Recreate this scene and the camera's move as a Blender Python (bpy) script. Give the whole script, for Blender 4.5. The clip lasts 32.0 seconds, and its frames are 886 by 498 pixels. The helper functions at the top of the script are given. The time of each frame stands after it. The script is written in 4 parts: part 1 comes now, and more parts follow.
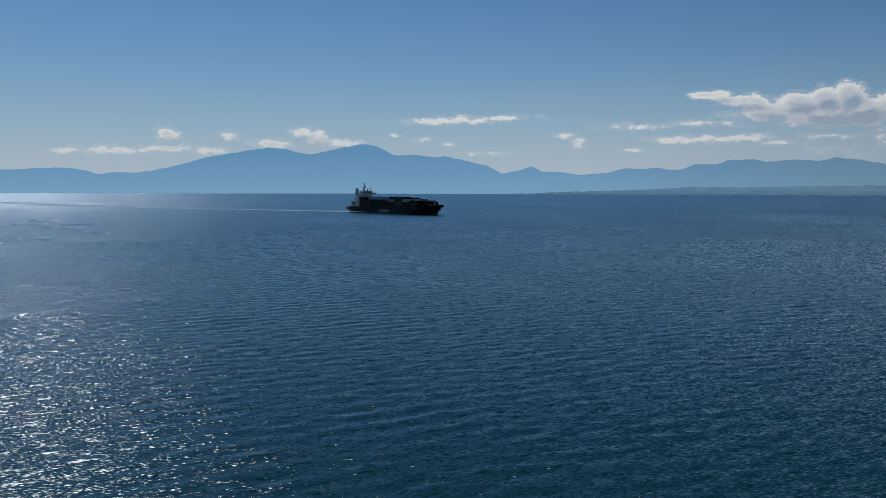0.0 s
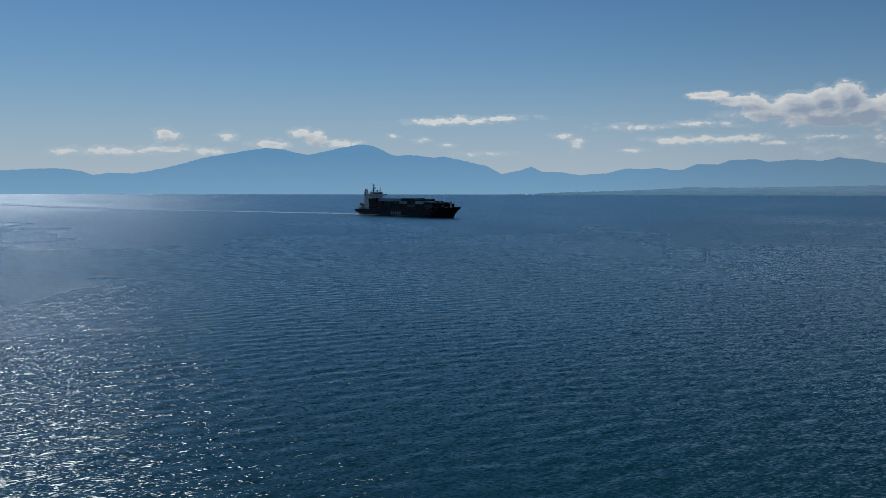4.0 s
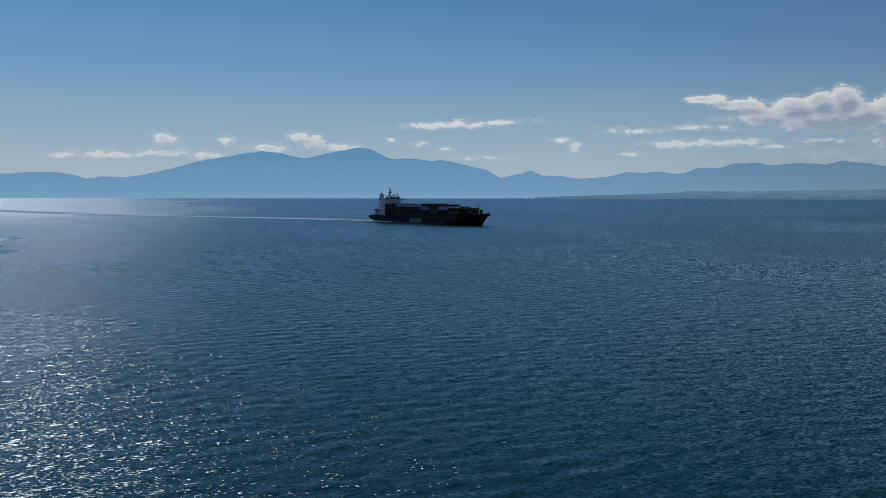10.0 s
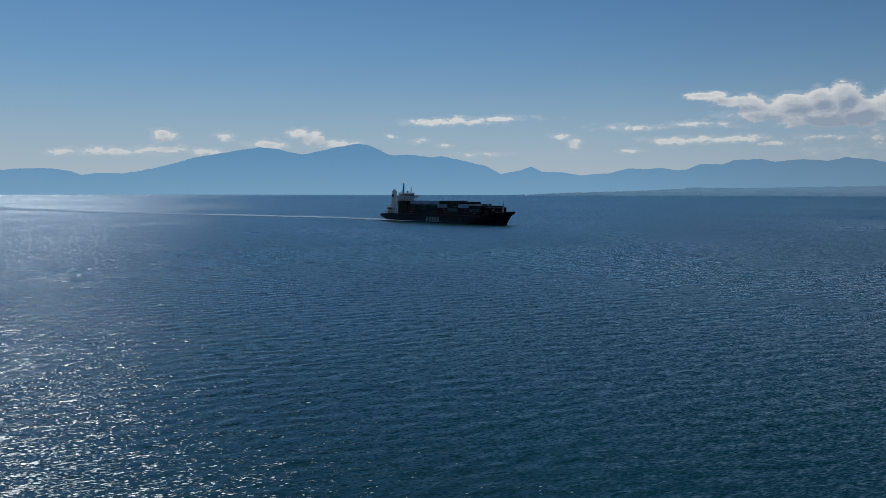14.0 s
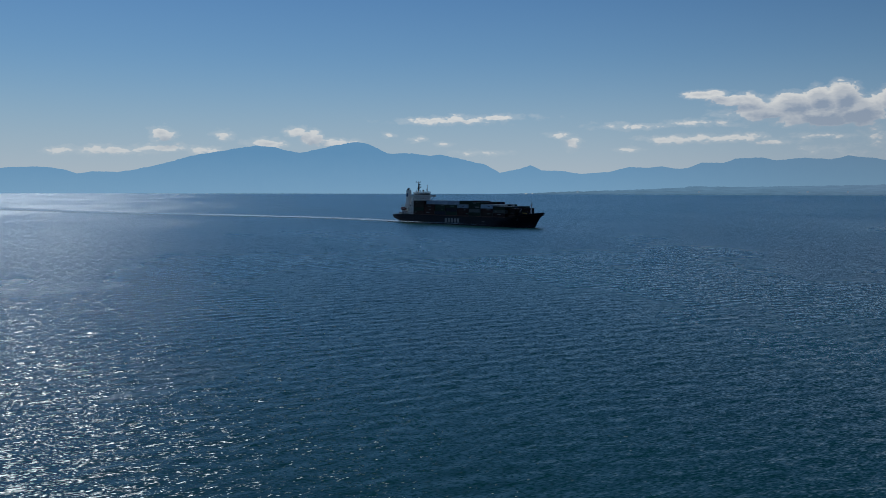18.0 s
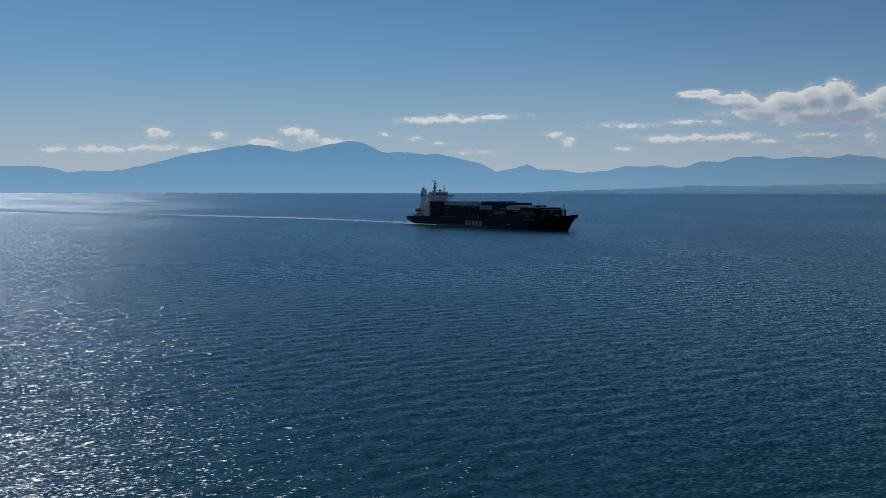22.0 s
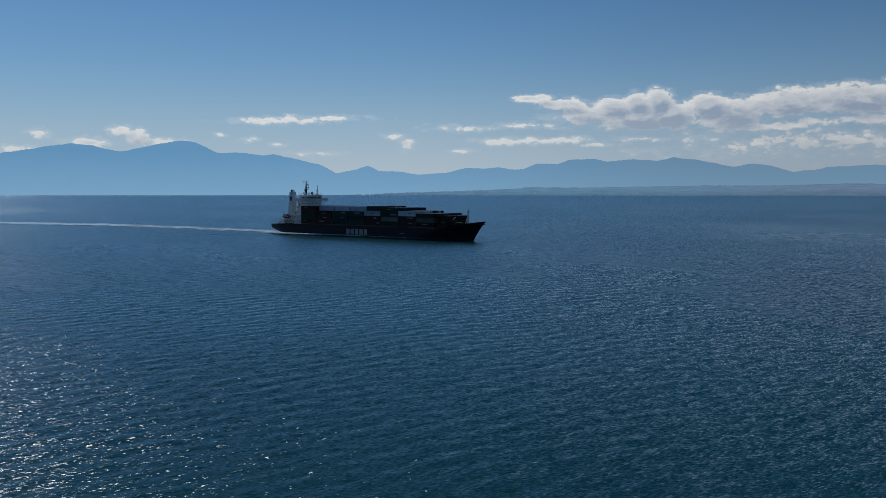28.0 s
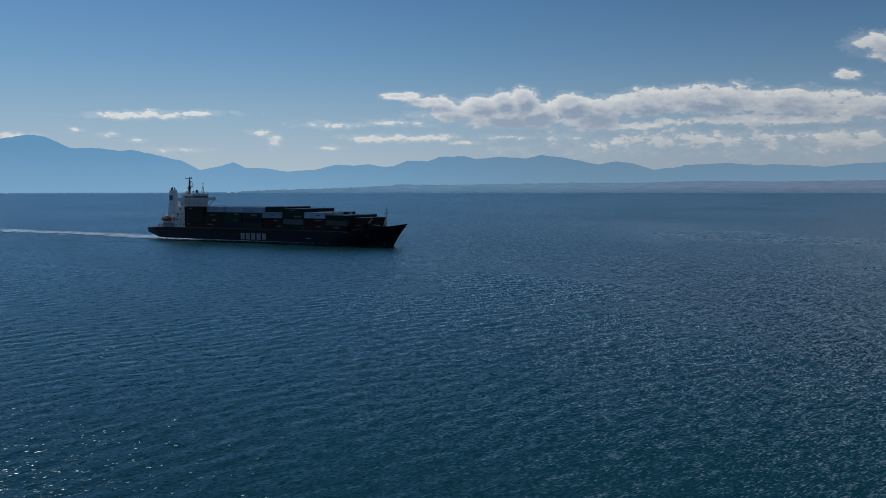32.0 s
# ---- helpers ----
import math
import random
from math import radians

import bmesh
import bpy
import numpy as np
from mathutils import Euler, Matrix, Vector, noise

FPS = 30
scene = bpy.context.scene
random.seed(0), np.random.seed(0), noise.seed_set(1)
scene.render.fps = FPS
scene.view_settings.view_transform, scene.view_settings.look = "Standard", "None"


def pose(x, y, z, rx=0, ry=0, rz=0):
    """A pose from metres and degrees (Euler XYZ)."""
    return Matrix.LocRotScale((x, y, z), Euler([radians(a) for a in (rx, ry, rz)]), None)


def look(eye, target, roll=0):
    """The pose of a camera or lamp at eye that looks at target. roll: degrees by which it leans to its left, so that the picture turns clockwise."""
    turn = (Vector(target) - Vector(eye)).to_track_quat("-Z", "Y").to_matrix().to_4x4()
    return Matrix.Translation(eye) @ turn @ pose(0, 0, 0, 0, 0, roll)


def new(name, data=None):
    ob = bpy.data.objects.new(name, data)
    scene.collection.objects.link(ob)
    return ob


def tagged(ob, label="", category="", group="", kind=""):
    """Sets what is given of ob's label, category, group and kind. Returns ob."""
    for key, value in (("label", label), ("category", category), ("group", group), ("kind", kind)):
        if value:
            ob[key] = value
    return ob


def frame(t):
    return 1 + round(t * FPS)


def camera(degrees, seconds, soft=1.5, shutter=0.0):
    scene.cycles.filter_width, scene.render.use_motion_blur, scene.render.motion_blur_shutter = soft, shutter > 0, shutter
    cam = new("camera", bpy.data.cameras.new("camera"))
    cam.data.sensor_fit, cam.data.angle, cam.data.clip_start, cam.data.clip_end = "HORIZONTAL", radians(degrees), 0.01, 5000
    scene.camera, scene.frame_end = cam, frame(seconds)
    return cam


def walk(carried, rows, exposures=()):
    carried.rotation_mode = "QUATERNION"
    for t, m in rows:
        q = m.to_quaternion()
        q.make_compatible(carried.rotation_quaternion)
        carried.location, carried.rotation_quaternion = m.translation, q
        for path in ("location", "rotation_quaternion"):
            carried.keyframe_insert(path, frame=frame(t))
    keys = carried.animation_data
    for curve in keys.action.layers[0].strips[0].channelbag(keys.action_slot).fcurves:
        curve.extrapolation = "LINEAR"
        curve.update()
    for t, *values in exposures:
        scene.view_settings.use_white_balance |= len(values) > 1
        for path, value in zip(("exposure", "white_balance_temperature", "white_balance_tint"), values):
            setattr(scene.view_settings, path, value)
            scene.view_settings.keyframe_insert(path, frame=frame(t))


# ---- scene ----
cam = camera(52.35, 32.0, soft=0.8)


def aim(x, y, z, pitch, yaw, roll):
    """Camera pose: pitch up, yaw to the right of +y, lean to the left, in degrees."""
    return pose(x, y, z, 90 + pitch, 0, -yaw) @ pose(0, 0, 0, 0, 0, roll)


# seconds, x, y, z, pitch, yaw, roll
PATH = [
    (0.0, 0.00, 0.00, 26.57, -3.832, 0.000, 0.155),
    (0.5, -0.17, 5.61, 26.61, -3.833, -0.001, 0.144),
    (1.0, -0.33, 11.23, 26.65, -3.829, -0.004, 0.133),
    (1.5, -0.49, 16.84, 26.69, -3.816, 0.010, 0.122),
    (2.0, -0.65, 22.45, 26.74, -3.806, 0.026, 0.110),
    (2.5, -0.80, 28.06, 26.78, -3.801, 0.031, 0.098),
    (3.0, -0.95, 33.67, 26.83, -3.800, 0.038, 0.095),
    (3.5, -1.10, 39.28, 26.87, -3.812, 0.053, 0.096),
    (5.5, -1.62, 61.67, 27.05, -3.700, 0.121, 0.098),
    (6.0, -1.70, 67.25, 27.09, -3.676, 0.161, 0.095),
    (6.5, -1.78, 72.82, 27.12, -3.659, 0.173, 0.094),
    (7.0, -1.86, 78.38, 27.15, -3.652, 0.176, 0.093),
    (7.5, -1.95, 83.94, 27.18, -3.651, 0.172, 0.094),
    (8.0, -2.05, 89.50, 27.20, -3.645, 0.182, 0.098),
    (8.5, -2.16, 95.05, 27.21, -3.630, 0.180, 0.098),
    (9.0, -2.26, 100.59, 27.22, -3.610, 0.175, 0.106),
    (9.5, -2.34, 106.12, 27.21, -3.585, 0.182, 0.106),
    (10.0, -2.42, 111.66, 27.20, -3.558, 0.191, 0.096),
    (10.5, -2.48, 117.18, 27.19, -3.548, 0.182, 0.085),
    (11.0, -2.52, 122.71, 27.17, -3.569, 0.177, 0.079),
    (11.5, -2.54, 128.23, 27.14, -3.597, 0.175, 0.068),
    (12.0, -2.55, 133.75, 27.12, -3.626, 0.187, 0.072),
    (12.5, -2.58, 139.27, 27.09, -3.660, 0.213, 0.080),
    (13.0, -2.62, 144.79, 27.07, -3.695, 0.222, 0.088),
    (13.5, -2.67, 150.30, 27.05, -3.732, 0.217, 0.097),
    (14.0, -2.74, 155.81, 27.03, -3.775, 0.215, 0.105),
    (14.5, -2.81, 161.32, 27.01, -3.841, 0.238, 0.102),
    (16.5, -3.11, 183.32, 27.02, -3.848, 0.275, 0.117),
    (17.0, -3.21, 188.84, 27.03, -3.848, 0.271, 0.116),
    (17.5, -3.31, 194.36, 27.05, -3.851, 0.296, 0.117),
    (18.0, -3.43, 199.89, 27.07, -3.853, 0.312, 0.115),
    (18.5, -3.57, 205.42, 27.09, -3.850, 0.320, 0.106),
    (19.0, -3.74, 210.97, 27.12, -3.853, 0.336, 0.107),
    (19.5, -3.91, 216.52, 27.14, -3.872, 0.358, 0.099),
    (20.0, -4.09, 222.07, 27.16, -3.897, 0.404, 0.100),
    (20.5, -4.26, 227.64, 27.17, -3.907, 0.412, 0.097),
    (21.0, -4.40, 233.23, 27.18, -3.901, 0.466, 0.097),
    (21.5, -4.50, 238.82, 27.18, -3.900, 0.471, 0.087),
    (22.0, -4.55, 244.44, 27.18, -3.904, 0.595, 0.083),
    (22.1, -4.55, 245.57, 27.18, -3.904, 0.603, 0.078),
    (22.2, -4.54, 246.70, 27.18, -3.903, 0.781, 0.073),
    (22.3, -4.54, 247.83, 27.17, -3.903, 0.958, 0.068),
    (22.4, -4.54, 248.95, 27.17, -3.902, 1.277, 0.063),
    (22.5, -4.54, 250.08, 27.17, -3.902, 1.690, 0.058),
    (22.6, -4.53, 251.22, 27.17, -3.901, 2.265, 0.054),
    (22.7, -4.52, 252.35, 27.17, -3.900, 2.758, 0.050),
    (22.8, -4.51, 253.48, 27.17, -3.899, 3.425, 0.045),
    (22.9, -4.49, 254.61, 27.16, -3.899, 4.159, 0.041),
    (23.0, -4.48, 255.75, 27.16, -3.898, 4.636, 0.037),
    (23.5, -4.39, 261.44, 27.15, -3.901, 4.991, 0.024),
    (24.0, -4.26, 267.17, 27.14, -3.902, 5.022, 0.012),
    (24.5, -4.10, 272.92, 27.14, -3.895, 5.029, -0.002),
    (25.0, -3.81, 278.83, 27.15, -3.888, 5.055, 0.009),
    (25.5, -3.51, 284.74, 27.16, -3.882, 5.117, 0.020),
    (26.0, -3.22, 290.66, 27.17, -3.876, 5.319, 0.032),
    (26.5, -2.92, 296.57, 27.18, -3.869, 5.910, 0.043),
    (27.0, -2.48, 302.57, 27.22, -3.834, 7.660, 0.042),
    (27.5, -2.02, 308.57, 27.27, -3.803, 9.458, 0.039),
    (28.0, -1.52, 314.58, 27.32, -3.780, 10.709, 0.044),
    (28.5, -0.95, 320.59, 27.36, -3.766, 10.746, 0.037),
    (29.0, -0.30, 326.59, 27.41, -3.749, 10.888, 0.027),
    (29.5, 0.44, 332.57, 27.46, -3.739, 11.521, 0.009),
    (30.0, 1.28, 338.53, 27.50, -3.763, 12.274, 0.000),
    (30.5, 2.22, 344.47, 27.53, -3.807, 13.002, -0.020),
    (31.0, 3.24, 350.39, 27.56, -3.841, 13.619, 0.002),
    (31.5, 4.33, 356.29, 27.58, -3.880, 13.726, 0.007),
    (31.6, 4.55, 357.47, 27.59, -3.894, 13.835, 0.011),
    (31.7, 4.77, 358.65, 27.59, -3.908, 14.091, 0.015),
    (31.8, 5.00, 359.83, 27.59, -3.922, 14.632, 0.019),
    (31.9, 5.22, 361.01, 27.60, -3.937, 16.140, 0.023),
    (32.0, 5.44, 362.19, 27.60, -3.951, 18.978, 0.026),
]
walk(cam, [(r[0], aim(*r[1:])) for r in PATH], [(0.0, 0.0), (23.0, 0.0), (28.0, 0.1), (32.0, 0.12)])

# ---- light ----
SUN_AZ, SUN_EL = -27.5, 42.0   # degrees right of +y, degrees above the horizon
world = bpy.data.worlds.new("sky")
scene.world = world
world.use_nodes = True


class Nodes:
    """Short hand for building a node tree."""

    def __init__(self, tree):
        self.tree = tree
        tree.nodes.clear()

    def add(self, kind, inputs=(), op="", data_type="", turn="", curve="", clamp=False):
        n = self.tree.nodes.new(kind)
        if op:
            n.operation = op
        if data_type:
            n.data_type = data_type
        if turn:
            n.rotation_type = turn
        if curve:
            n.interpolation_type = curve
        if clamp:
            n.use_clamp = True
        for k, v in (inputs.items() if isinstance(inputs, dict) else enumerate(inputs)):
            if v is None:
                continue
            if isinstance(v, bpy.types.NodeSocket):
                self.tree.links.new(v, n.inputs[k])
            else:
                n.inputs[k].default_value = v
        return n

    def math(self, op, a, b=None, c=None, clamp=False):
        return self.add("ShaderNodeMath", (a, b, c), op=op, clamp=clamp).outputs[0]

    def vec(self, op, a, b=None):
        n = self.add("ShaderNodeVectorMath", (a, b), op=op)
        return n.outputs[1] if op in ("LENGTH", "DOT_PRODUCT") else n.outputs[0]

    def noise(self, vector, scale, detail=4.0, rough=0.55, distortion=0.0):
        return self.add("ShaderNodeTexNoise", {"Vector": vector, "Scale": scale, "Detail": detail, "Roughness": rough, "Distortion": distortion}).outputs[0]

    def smooth(self, value, low, high, to_low=0.0, to_high=1.0):
        return self.add("ShaderNodeMapRange", {0: value, 1: low, 2: high, 3: to_low, 4: to_high}, curve="SMOOTHSTEP").outputs[0]

    def linear(self, value, low, high, to_low=0.0, to_high=1.0):
        return self.add("ShaderNodeMapRange", {0: value, 1: low, 2: high, 3: to_low, 4: to_high}).outputs[0]

    def mix(self, fac, a, b):
        n = self.add("ShaderNodeMix", data_type="RGBA")
        for i, v in ((0, fac), (6, a), (7, b)):
            if isinstance(v, bpy.types.NodeSocket):
                self.tree.links.new(v, n.inputs[i])
            else:
                n.inputs[i].default_value = v
        return n.outputs[2]


# cloud banks: azimuth, elevation, half width, half height (degrees), thickness
CLOUDS = [
    # over the western hills and the massif
    (-16.9, 3.25, 0.8, 0.46, 1.3), (-19.6, 2.25, 3.0, 0.26, 0.9), (-17.0, 2.4, 2.2, 0.26, 0.9), (-22.3, 2.2, 1.2, 0.16, 0.6), (-14.4, 2.3, 1.4, 0.22, 0.7), (-13.2, 3.2, 0.55, 0.3, 0.7),
    (-8.9, 3.45, 0.75, 0.42, 1.4), (-8.0, 3.1, 0.8, 0.55, 1.5), (-10.6, 2.75, 1.5, 0.32, 1.2), (-6.2, 2.85, 1.5, 0.26, 0.9), (-3.1, 3.3, 0.4, 0.16, 0.6), (-1.4, 3.05, 0.6, 0.16, 0.55), (-34.0, 2.6, 4.0, 0.5, 0.9),
    # the flat cloud, the crooked puff and the wisps round them
    (0.6, 4.22, 3.2, 0.30, 0.95), (3.9, 4.42, 2.0, 0.22, 0.8), (7.6, 3.3, 0.8, 0.2, 0.7), (8.5, 2.8, 0.6, 0.5, 1.0), (2.9, 2.25, 1.5, 0.18, 0.65), (0.3, 2.75, 0.5, 0.14, 0.6), (12.0, 2.4, 0.8, 0.14, 0.5),
    (12.6, 3.85, 2.2, 0.2, 0.65), (15.6, 3.95, 2.2, 0.24, 0.7), (14.6, 3.0, 2.4, 0.22, 0.7), (18.0, 3.1, 2.2, 0.26, 0.8), (20.3, 2.75, 1.1, 0.2, 0.8), (23.3, 3.1, 1.6, 0.22, 0.8),
    # the great heap: its tongue, its heads, its body
    (16.4, 5.65, 1.5, 0.3, 1.3), (17.5, 5.45, 1.5, 0.26, 1.3), (18.3, 5.3, 1.8, 0.42, 1.5), (19.8, 4.6, 2.6, 0.65, 1.7), (21.3, 5.1, 1.5, 0.75, 2.0), (22.6, 4.4, 2.8, 0.85, 2.4), (22.8, 5.3, 1.1, 0.75, 2.2), (24.0, 5.35, 1.3, 0.9, 2.4), (24.8, 4.6, 1.7, 1.0, 2.4),
    (27.0, 5.0, 1.5, 0.9, 2.2), (28.4, 4.6, 2.6, 1.0, 2.2),
    # the long layered bank east of it
    (31.5, 5.05, 3.4, 0.95, 1.7), (35.6, 5.2, 4.2, 1.05, 1.8), (40.2, 4.95, 4.0, 0.95, 1.6), (45.0, 4.6, 4.0, 0.95, 1.5), (38.0, 4.0, 7.0, 0.45, 1.1), (30.0, 3.75, 3.0, 0.3, 0.9),
    (27.5, 3.0, 1.2, 0.24, 0.7), (35.6, 2.75, 3.4, 0.30, 0.75), (42.0, 2.8, 4.5, 0.55, 0.75), (33.0, 2.8, 8.0, 0.8, 0.5), (44.0, 2.6, 7.0, 0.8, 0.6),
    (44.6, 8.05, 1.7, 0.8, 1.3), (45.6, 7.5, 1.2, 0.5, 1.1), (42.8, 6.45, 0.75, 0.4, 1.0), (46.0, 6.4, 0.8, 0.5, 0.9), (52.0, 5.0, 6.0, 1.6, 1.3), (60.0, 4.2, 6.0, 1.3, 1.2),
]


def build_sky():
    n = Nodes(world.node_tree)
    way = n.add("ShaderNodeTexCoord").outputs["Generated"]
    split = n.add("ShaderNodeSeparateXYZ", (way,)).outputs
    az = n.math("MULTIPLY", n.math("ARCTAN2", split[0], split[1]), 57.2958)
    el = n.math("MULTIPLY", n.math("ARCSINE", split[2]), 57.2958)
    place = n.add("ShaderNodeCombineXYZ", (az, el, 0.0)).outputs[0]
    sky = n.add("ShaderNodeTexSky")
    sky.sky_type, sky.sun_disc, sky.sun_elevation, sky.sun_rotation = "NISHITA", False, radians(SUN_EL), radians(SUN_AZ)
    sky.air_density, sky.dust_density, sky.ozone_density = 1.0, 0.12, 2.0
    sky = n.vec("MULTIPLY", sky.outputs[0], SKY_TINT)
    # pale haze near the horizon, duller away from the sun
    haze = n.mix(n.smooth(az, 8.0, 38.0), HAZE, HAZE_EAST)
    sky = n.mix(n.math("POWER", n.linear(el, 0.0, 17.0, 1.0, 0.0), 2.0), sky, HAZE_HIGH)
    sky = n.mix(n.math("POWER", n.linear(el, 0.0, 9.0, 1.0, 0.0), 2.2), sky, haze)
    # cloud shapes: banks broken up by noise
    def banks(at):
        """How deep a direction lies inside the nearest cloud bank; ragged by a slow swirl."""
        swirl = n.add("ShaderNodeTexNoise", {"Vector": n.vec("MULTIPLY", at, (0.55, 1.1, 1.0)), "Scale": 1.3, "Detail": 5.0, "Roughness": 0.6}).outputs[1]
        spot = n.vec("ADD", at, n.vec("MULTIPLY", n.vec("SUBTRACT", swirl, (0.5, 0.5, 0.5)), (0.9, 0.4, 0.0)))
        deep = None
        for a, e, w, h, thick in CLOUDS:
            d = n.vec("MULTIPLY", n.vec("SUBTRACT", spot, (a, e, 0.0)), (1 / w, 1 / h, 0.0))
            m = n.math("MULTIPLY_ADD", n.vec("LENGTH", d), -thick, thick)
            deep = m if deep is None else n.math("MAXIMUM", deep, m)
        return deep

    def billow(at):
        """Heaped cloud: round heads of two sizes, roughened."""
        swirl = n.vec("ADD", at, n.vec("MULTIPLY", n.vec("SUBTRACT", n.add("ShaderNodeTexNoise", {"Vector": at, "Scale": 2.2, "Detail": 4.0}).outputs[1], (0.5, 0.5, 0.5)), (0.55, 0.55, 0.0)))
        total = n.math("MULTIPLY", n.math("SUBTRACT", n.noise(at, 1.1, 9.0, 0.6), 0.5), 1.5)
        for scale, amount in ((1.15, 0.55), (2.6, 0.55), (6.0, 0.35)):
            v = n.add("ShaderNodeTexVoronoi", {"Vector": swirl, "Scale": scale}).outputs["Distance"]
            total = n.math("MULTIPLY_ADD", n.math("SUBTRACT", 0.45, v), amount, total)
        return total

    def heap(at):
        return n.math("ADD", banks(at), billow(n.vec("MULTIPLY", at, (0.55, 1.1, 1.0))))

    body = heap(place)
    sunward = heap(n.vec("ADD", place, (-0.25, 0.45, 0.0)))
    cover = n.math("MAXIMUM", n.smooth(body, 0.02, 0.42), n.smooth(body, -0.5, 0.15, 0.0, 0.2))
    shade = n.math("ADD", n.linear(n.math("SUBTRACT", body, sunward), -0.9, 1.0), n.linear(body, 0.1, 1.4, 0.3, -0.5), clamp=True)
    cloud = n.mix(shade, CLOUD_DARK, CLOUD_LIT)
    # lower clouds are veiled by the haze
    veil = n.linear(el, 1.5, 5.0, 0.5, 0.0)
    cloud = n.mix(veil, cloud, haze)
    colour = n.mix(n.math("MULTIPLY", cover, 0.92), sky, cloud)
    fall = n.smooth(az, 4.0, 50.0, 1.0, 0.82)
    colour = n.vec("MULTIPLY", colour, n.add("ShaderNodeCombineXYZ", (fall, fall, fall)).outputs[0])
    back = n.add("ShaderNodeBackground", {"Color": colour, "Strength": 0.1})
    n.add("ShaderNodeOutputWorld", {"Surface": back.outputs[0]})


SKY_TINT = (0.21, 0.357, 0.50)
HAZE, HAZE_EAST, HAZE_HIGH = (4.15, 4.75, 5.2, 1), (3.45, 3.85, 4.3, 1), (2.38, 3.87, 5.5, 1)
CLOUD_DARK, CLOUD_LIT = (2.6, 3.25, 4.3, 1), (6.8, 6.9, 6.9, 1)
build_sky()
sun = new("sun", bpy.data.lights.new("sun", "SUN"))
sun.data.energy, sun.data.angle, sun.data.color = 0.98, radians(0.55), (0.87, 0.95, 1.0)
a, e = radians(SUN_AZ), radians(SUN_EL)
sun.matrix_world = look((0, 0, 300), (-math.sin(a) * math.cos(e) * 100, -math.cos(a) * math.cos(e) * 100, 300 - math.sin(e) * 100))
scene.view_settings.exposure = 0.0

# ---- materials ----


def material(name):
    m = bpy.data.materials.new(name)
    m.use_nodes = True
    return m, Nodes(m.node_tree)


def finish(n, shader):
    n.add("ShaderNodeOutputMaterial", {"Surface": shader})


def painted(name, colour, rough=0.5, metal=0.0, wear=0.25, rust=0.0, scale=0.8, spread=0.0, gloss=0.5):
    """Paint on steel with blotches, streaks and some rust; spread: change from object to object."""
    m, n = material(name)
    where = n.add("ShaderNodeTexCoord").outputs["Object"]
    blot = n.noise(where, scale, 6.0, 0.6)
    streak = n.noise(n.vec("MULTIPLY", where, (2.5, 2.5, 0.25)), 1.4, 4.0, 0.6)
    dark = tuple(c * (1 - wear) for c in colour) + (1,)
    light = tuple(min(1, c * (1 + wear * 0.6) + 0.01 * wear) for c in colour) + (1,)
    c = n.mix(n.smooth(n.math("ADD", n.math("MULTIPLY", blot, 0.6), n.math("MULTIPLY", streak, 0.4)), 0.35, 0.65), dark, light)
    if spread:
        tone = n.linear(n.add("ShaderNodeObjectInfo").outputs["Random"], 0, 1, 1 - spread, 1 + spread)
        c = n.vec("MULTIPLY", c, n.add("ShaderNodeCombineXYZ", (tone, tone, tone)).outputs[0])
    if rust:
        c = n.mix(n.math("MULTIPLY", n.smooth(n.noise(n.vec("MULTIPLY", where, (1, 1, 0.3)), scale * 2.2, 8.0, 0.7), 0.6, 0.72), rust), c, (0.11, 0.04, 0.02, 1))
    bump = n.add("ShaderNodeBump", {"Strength": 0.15, "Distance": 0.05, "Height": n.noise(where, 3.0, 4.0)})
    p = n.add("ShaderNodeBsdfPrincipled", {"Base Color": c, "Roughness": n.linear(blot, 0.3, 0.7, rough * 0.8, min(1, rough * 1.25)), "Metallic": metal, "Specular IOR Level": gloss, "Normal": bump.outputs[0]})
    finish(n, p.outputs[0])
    return m


